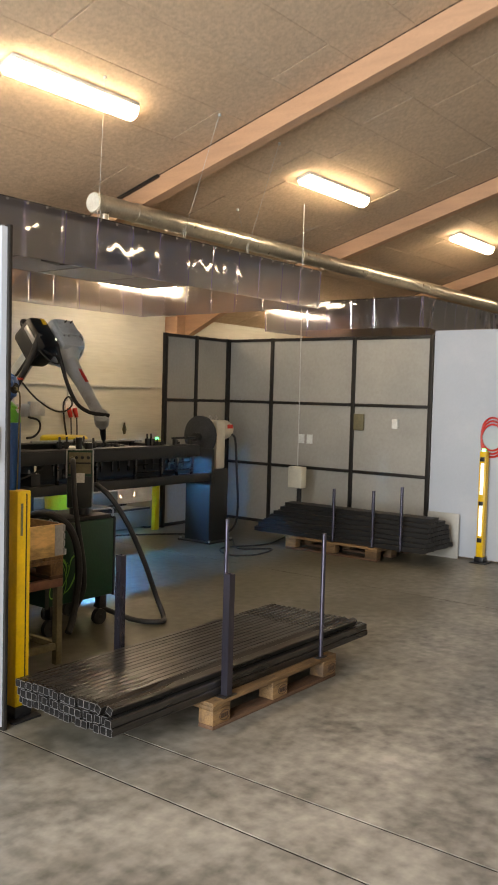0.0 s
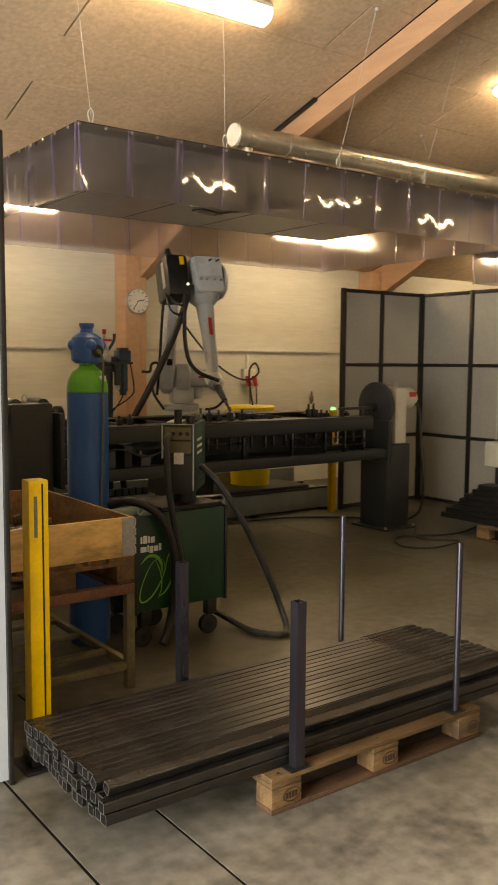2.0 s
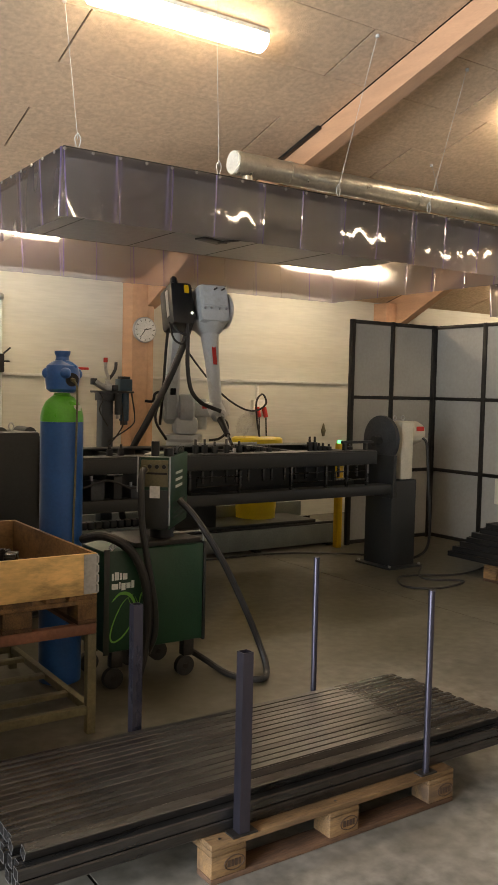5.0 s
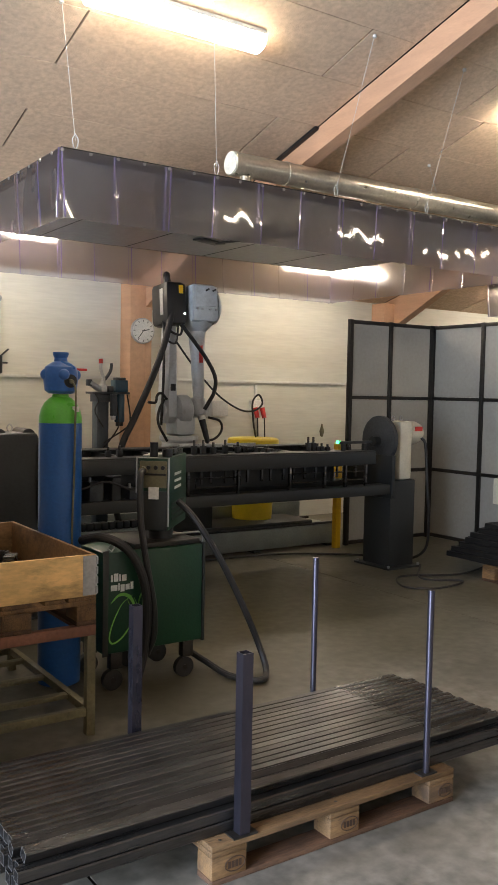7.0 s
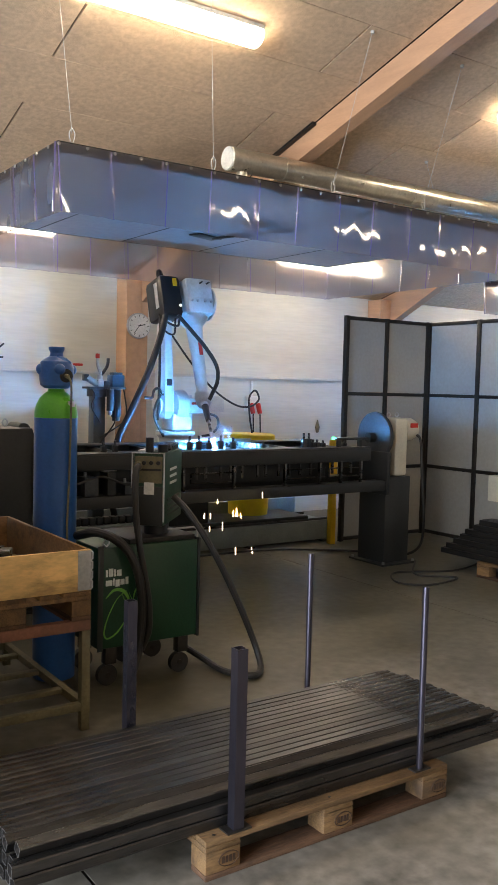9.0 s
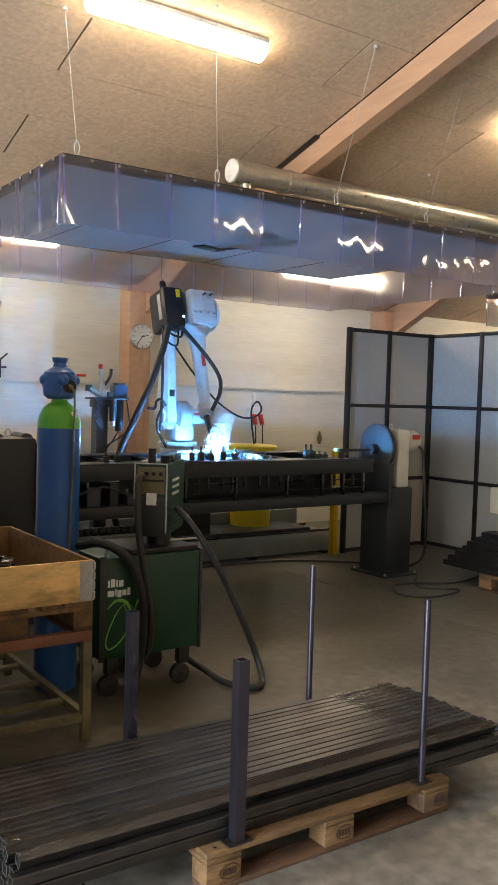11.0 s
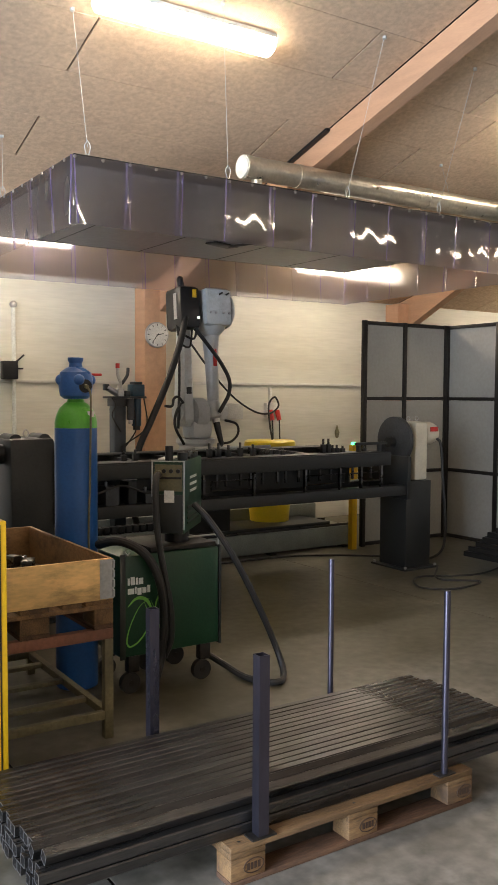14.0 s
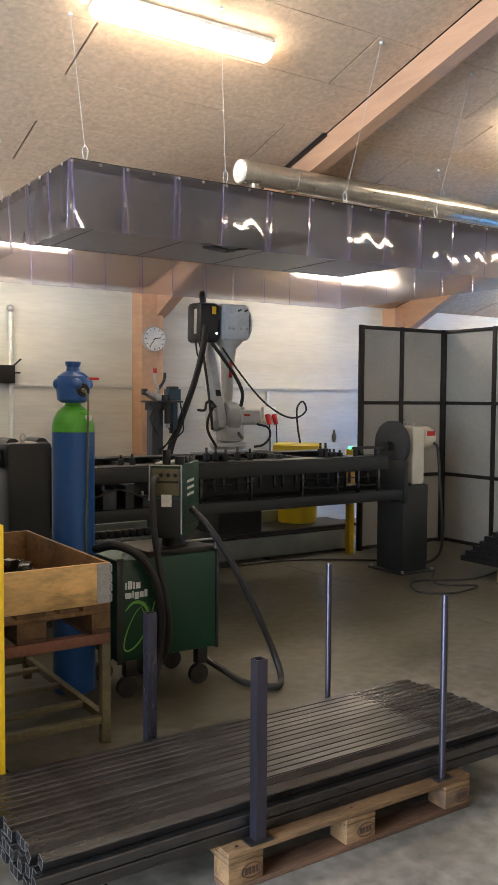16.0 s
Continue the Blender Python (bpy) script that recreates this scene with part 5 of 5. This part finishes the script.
arc = part("arc", bm, M_ARC, wrist, "blue-white welding arc")
# hoses carried by the robot
supply_hose = part("supply_hose", hose(B(), [(-0.20, -0.16, 2.48), (-0.30, -0.22, 2.2), (-0.45, -0.26, 1.85), (-0.66, -0.30, 1.45), (-0.80, -0.30, 1.15), (-0.84, -0.26, 0.7), (-0.70, -0.1, 0.36)], 0.032, 12), M_RUBBER, robot, "thick black supply hose")
part("wire_conduit", hose(B(), [(-0.02, 0.10, 2.25), (0.25, 0.12, 1.95), (0.55, 0.15, 1.68), (0.85, 0.18, 1.52), (1.06, 0.2, 1.50), (1.18, 0.2, 1.58), (1.13, 0.2, 1.68), (1.05, 0.2, 1.60), (1.06, 0.2, 1.40), (1.10, 0.2, 1.20)], 0.011, 8), M_RUBBER, robot, "black wire conduit with a loop")
bm = B()
lathe(bm, [(0.22, 0.301), (0.235, 0.55), (0.245, 0.60), (0.265, 1.08), (0.285, 1.09), (0.292, 1.11), (0.285, 1.185), (0.262, 1.20), (0.0, 1.205)], 36, Matrix.Translation((1.08, 0.22, 0)))
part("wire_drum", bm, M_YBUCKET, robot, "yellow welding wire drum with a lid")

# the next cell's weld, behind the screen; an added unseen box hides its arc
t = thing("weld_bench", "unseen dark box that hides the arc of the next cell", "bench", pose(14.8, 8.0, 0))
part("arc_cover", box(B(), -0.4, 0.4, -0.3, 0.3, 0, 0.9, 0.01), M_CHAR, t)
bm = B()
bmesh.ops.create_icosphere(bm, subdivisions=2, radius=0.012)
arc_far = part("arc", bm, M_ARC, t, "blue-white welding arc")

# sparks that fall from the seam
SPARKS = []
rng = random.Random(17)
bm = B()
cyl(bm, (0, 0, -0.016), (0, 0, 0.016), 0.0018, seg=6)
spark_mesh = mesh_of("spark", bm, M_SPARK)
for i in range(62):
    o = new("spark", spark_mesh)
    tagged(o, "tiny glowing weld spark that falls to the floor", "spark", "weld sparks")
    SPARKS.append(o)


# pale fume wisps above the seam
M_FUME = bpy.data.materials.new("weld fume")
M_FUME.use_nodes = True
_n, _l = M_FUME.node_tree.nodes, M_FUME.node_tree.links
_n.remove(_n["Principled BSDF"])
_t, _d, _m = _n.new("ShaderNodeBsdfTransparent"), _n.new("ShaderNodeBsdfTranslucent"), _n.new("ShaderNodeMixShader")
_d.inputs[0].default_value = (0.8, 0.8, 0.85, 1)
_w = _n.new("ShaderNodeLayerWeight")
_w.inputs[0].default_value = 0.5
_k = _n.new("ShaderNodeMapRange")
_k.inputs[3].default_value, _k.inputs[4].default_value = 0.085, 0.0
_l.new(_w.outputs["Facing"], _k.inputs[0])
_l.new(_k.outputs[0], _m.inputs[0])
_l.new(_t.outputs[0], _m.inputs[1])
_l.new(_d.outputs[0], _m.inputs[2])
_l.new(_m.outputs[0], _n["Material Output"].inputs[0])
WISPS = []
for i in range(8):
    bm = B()
    bmesh.ops.create_icosphere(bm, subdivisions=3, radius=1)
    for v in bm.verts:
        q = noise.noise(v.co * 1.6 + Vector((i * 7.3, 0, 0)))
        v.co = Vector((v.co.x * 0.065, v.co.y * 0.055, v.co.z * 0.10)) * (1 + 0.8 * q)
    o = solid("fume_wisp", bm, M_FUME, "thin pale welding fume drifting up", "fume", "welding fume")
    o.visible_shadow = False
    WISPS.append(o)


# ---- everything that moves ----
# seconds, base x, turn, lean of the lower arm, swing of the forearm, weld point
POSES = [
    (0.0, 8.14, 2, 46, 40, (8.75, 8.40, 1.08)), (0.5, 8.20, -2, 45, 40, (8.70, 8.5, 1.2)), (1.0, 8.24, -4, 43, 39, (8.62, 8.55, 1.2)), (1.2, 8.32, -10, 32, 28, (8.5, 8.4, 1.2)),
    (1.5, 8.42, -22, 22, 17, (8.36, 8.27, 1.14)), (2.0, 8.43, -22, 22, 17, (8.25, 8.18, 1.18)), (2.5, 8.43, -22, 22, 17, (8.25, 8.18, 1.18)),
    (3.0, 8.44, -22, 22, 17, (8.25, 8.17, 1.18)), (3.5, 8.45, -22, 22, 19, (8.25, 8.17, 1.18)), (4.2, 8.45, -22, 22, 18, (8.25, 8.17, 1.18)),
    (5.2, 8.45, -20, 21, 16, (8.36, 8.27, 1.14)), (6.3, 8.44, -18, 20, 15, (8.38, 8.28, 1.2)), (6.6, 8.43, -12, 14, 12, (8.45, 8.4, 1.22)), (7.0, 8.42, 0, 1, 5, (8.72, 9.2, 0.9)),
    (7.5, 8.42, 0, 0, 5, (8.72, 9.2, 0.9)), (8.0, 8.42, 0, 0, 6, (8.70, 9.1, 0.95)), (8.5, 8.42, 0, 0, 6, (8.62, 8.90, 1.1)),
    (9.0, 8.43, 0, -1, 16, (8.38, 8.60, 1.19)), (10.2, 8.43, 0, -1, 16, (8.38, 8.60, 1.19)), (11.5, 8.43, 0, -1, 16, (8.36, 8.60, 1.19)),
    (12.5, 8.43, 0, -1, 16, (8.35, 8.60, 1.19)), (13.2, 8.43, 0, -1, 16, (8.35, 8.60, 1.19)), (13.6, 8.43, 0, -1, 5, (8.66, 9.1, 0.95)),
    (14.0, 8.44, 0, -1, 5, (8.70, 9.2, 0.9)), (14.5, 8.59, -2, 0, 3, (8.78, 8.9, 1.22)), (15.0, 8.80, -4, -12, -2, (8.80, 8.9, 1.22)), (15.5, 8.87, -4, -18, -3, (8.82, 8.9, 1.22)), (16.0, 8.87, -4, -18, -3, (8.80, 8.9, 1.22)),
]
ARC_ON = ((-1.0, 0.03), (2.58, 4.6), (8.62, 13.03))


def motions():
    body, turret, lower, upper, wrist_rows = [], [], [], [], []
    tips = []
    for t, x, turn, lean, swing, goal in POSES:
        rz = Matrix.Rotation(radians(turn), 4, "Z")
        body.append((t, pose(x, YS, 0)))
        turret.append((t, rz.copy()))
        lo = rz @ Matrix.Translation((0, 0, ZS)) @ Matrix.Rotation(radians(lean), 4, "X")
        lower.append((t, lo))
        el = (lo @ Matrix.Translation((0, 0, L1))).translation
        u = Matrix.Translation(el) @ Matrix.Rotation(radians(max(turn, -9)), 4, "Z") @ Matrix.Rotation(radians(-swing), 4, "X")
        upper.append((t, u))
        w = u @ Vector((0.17, 0, -L2))
        d = (Vector(goal) - Vector((x, YS, 0))) - w
        wr = Matrix.Translation(w) @ d.to_track_quat("-Z", "Y").to_matrix().to_4x4()
        wrist_rows.append((t, wr))
        tips.append((t, Vector((x, YS, 0)) + w + d.normalized() * 0.74))
    walk(robot, body)
    walk(station, [(t, pose(x - 0.93, 9.3, 0.3005)) for t, x, *_ in POSES])
    walk(tur, turret)
    walk(low, lower)
    walk(up, upper)
    walk(wrist, wrist_rows)
    # the supply hose swings about its foot as the arm leans
    foot = Matrix.Translation((-0.70, -0.1, 0.36))
    walk(supply_hose, [(t, foot @ Matrix.Rotation(radians(0.44 * lean), 4, "X") @ foot.inverted()) for t, x, turn, lean, *_ in POSES])
    hang, half, swung = CABLE_M, CABLE_M @ pose(0, 0, 0, 80, 0, 0), CABLE_M @ pose(0, 0, 0, 158, 0, 0)
    walk(torch_cable, [(0.0, hang), (6.4, hang), (6.7, half), (7.0, swung), (16.0, swung)])
    rows = [(0.0, pose(0, 0, -0.74))]
    out, inside = pose(0, 0, -0.74), pose(0, 0, -0.635)
    for a, b in ARC_ON:
        if a > 0:
            rows += [(a - 0.07, inside), (a, out)]
        rows += [(b, out), (b + 0.07, inside)]
    rows.append((16.0, inside))
    walk(arc, rows)
    sunk, lit = pose(0, 0, 0.6), pose(0, 0, 1.0)
    walk(arc_far, [(0.0, sunk), (8.9, sunk), (8.97, lit), (9.1, lit), (9.17, sunk), (15.13, sunk), (15.17, lit), (15.23, lit), (15.27, sunk), (15.43, sunk), (15.47, lit), (15.53, lit), (15.57, sunk), (15.88, sunk), (15.94, lit), (16.0, lit)])

    # each spark rests unseen in the hollow carrier beam, falls once, and lies there again
    rg = random.Random(5)
    def tip_at(t):
        for (a, p), (b, q) in zip(tips, tips[1:]):
            if a <= t <= b:
                return p.lerp(q, (t - a) / (b - a))
        return tips[-1][1]
    times = [0.0, 0.0, 0.4, 0.45] + [2.5 + 0.012 * k for k in range(10)] + [2.8, 2.9, 2.95, 3.0, 3.2, 3.3, 3.35, 3.4, 3.45, 3.7, 3.8, 3.9, 4.0] + [8.85, 8.88, 8.9, 8.92, 8.95, 11.4, 11.6, 11.9, 12.0, 12.05, 12.3, 12.45, 12.8, 12.9, 13.0, 9.05, 9.1, 9.6, 10.4] + [8.76 + 0.03 * k for k in range(8)] + [3.22, 3.28, 3.42, 3.5, 3.55, 3.6, 11.8, 12.1]
    for i, o in enumerate(WISPS):
        nest = pose(6.17, 8.02, 0.35 + 0.09 * i)
        rows = [(0.0, nest)]
        for a, b in ARC_ON:
            t = max(a, 0.0) + 0.2 + 0.13 * i
            while t + 1.0 < b + 0.5:
                p = tip_at(t) + Vector((rg.uniform(-0.07, 0.09), rg.uniform(-0.06, 0.06), 0.03))
                v = Vector((rg.uniform(-0.03, 0.08), rg.uniform(-0.05, 0.05), rg.uniform(0.15, 0.3)))
                rows += [(t - 0.1, nest)] if t - 0.1 > rows[-1][0] else []
                rows += [(t, Matrix.Translation(p)), (t + 0.5, Matrix.Translation(p + 0.5 * v) @ pose(0, 0, 0, 10, 5, 40)), (t + 1.0, Matrix.Translation(p + v) @ pose(0, 0, 0, 15, 10, 80)), (t + 1.1, nest)]
                t += 1.25
        rows.append((16.0, nest))
        walk(o, rows)
    for o, t0 in zip(SPARKS, times):
        hide = pose(7.0 + 2.5 * rg.random(), 7.875, 0.79)
        p = Vector((tip_at(max(0, t0)).x - 0.45 + rg.uniform(-0.25, 0.4), 7.70, 0.86 - 0.2 * rg.random()))
        v = Vector((rg.uniform(-0.25, 0.35), rg.uniform(-0.25, 0.05), -rg.uniform(0.2, 1.0)))
        rows = [] if t0 <= 0 else [(0.0, hide), (t0 - 0.067, hide)]
        if 2.5 <= t0 < 2.7:
            p = tip_at(t0) + Vector((0, -0.05, 0.04))
            v = Vector((rg.uniform(-0.5, 0.9), rg.uniform(-0.9, -0.1), rg.uniform(0.6, 2.2)))
        for k in range(6):
            s = 0.1 * k
            q = p + v * s + Vector((0, 0, -4.9 * s * s))
            if q.z < 0.03:
                break
            vel = v + Vector((0, 0, -9.8 * s))
            rows.append((max(t0, 0) + s, Matrix.Translation(q) @ vel.to_track_quat("Z", "Y").to_matrix().to_4x4()))
        end = rows[-1][0]
        rows += [(end + 0.067, hide), (16.0, hide)]
        walk(o, rows)


motions()
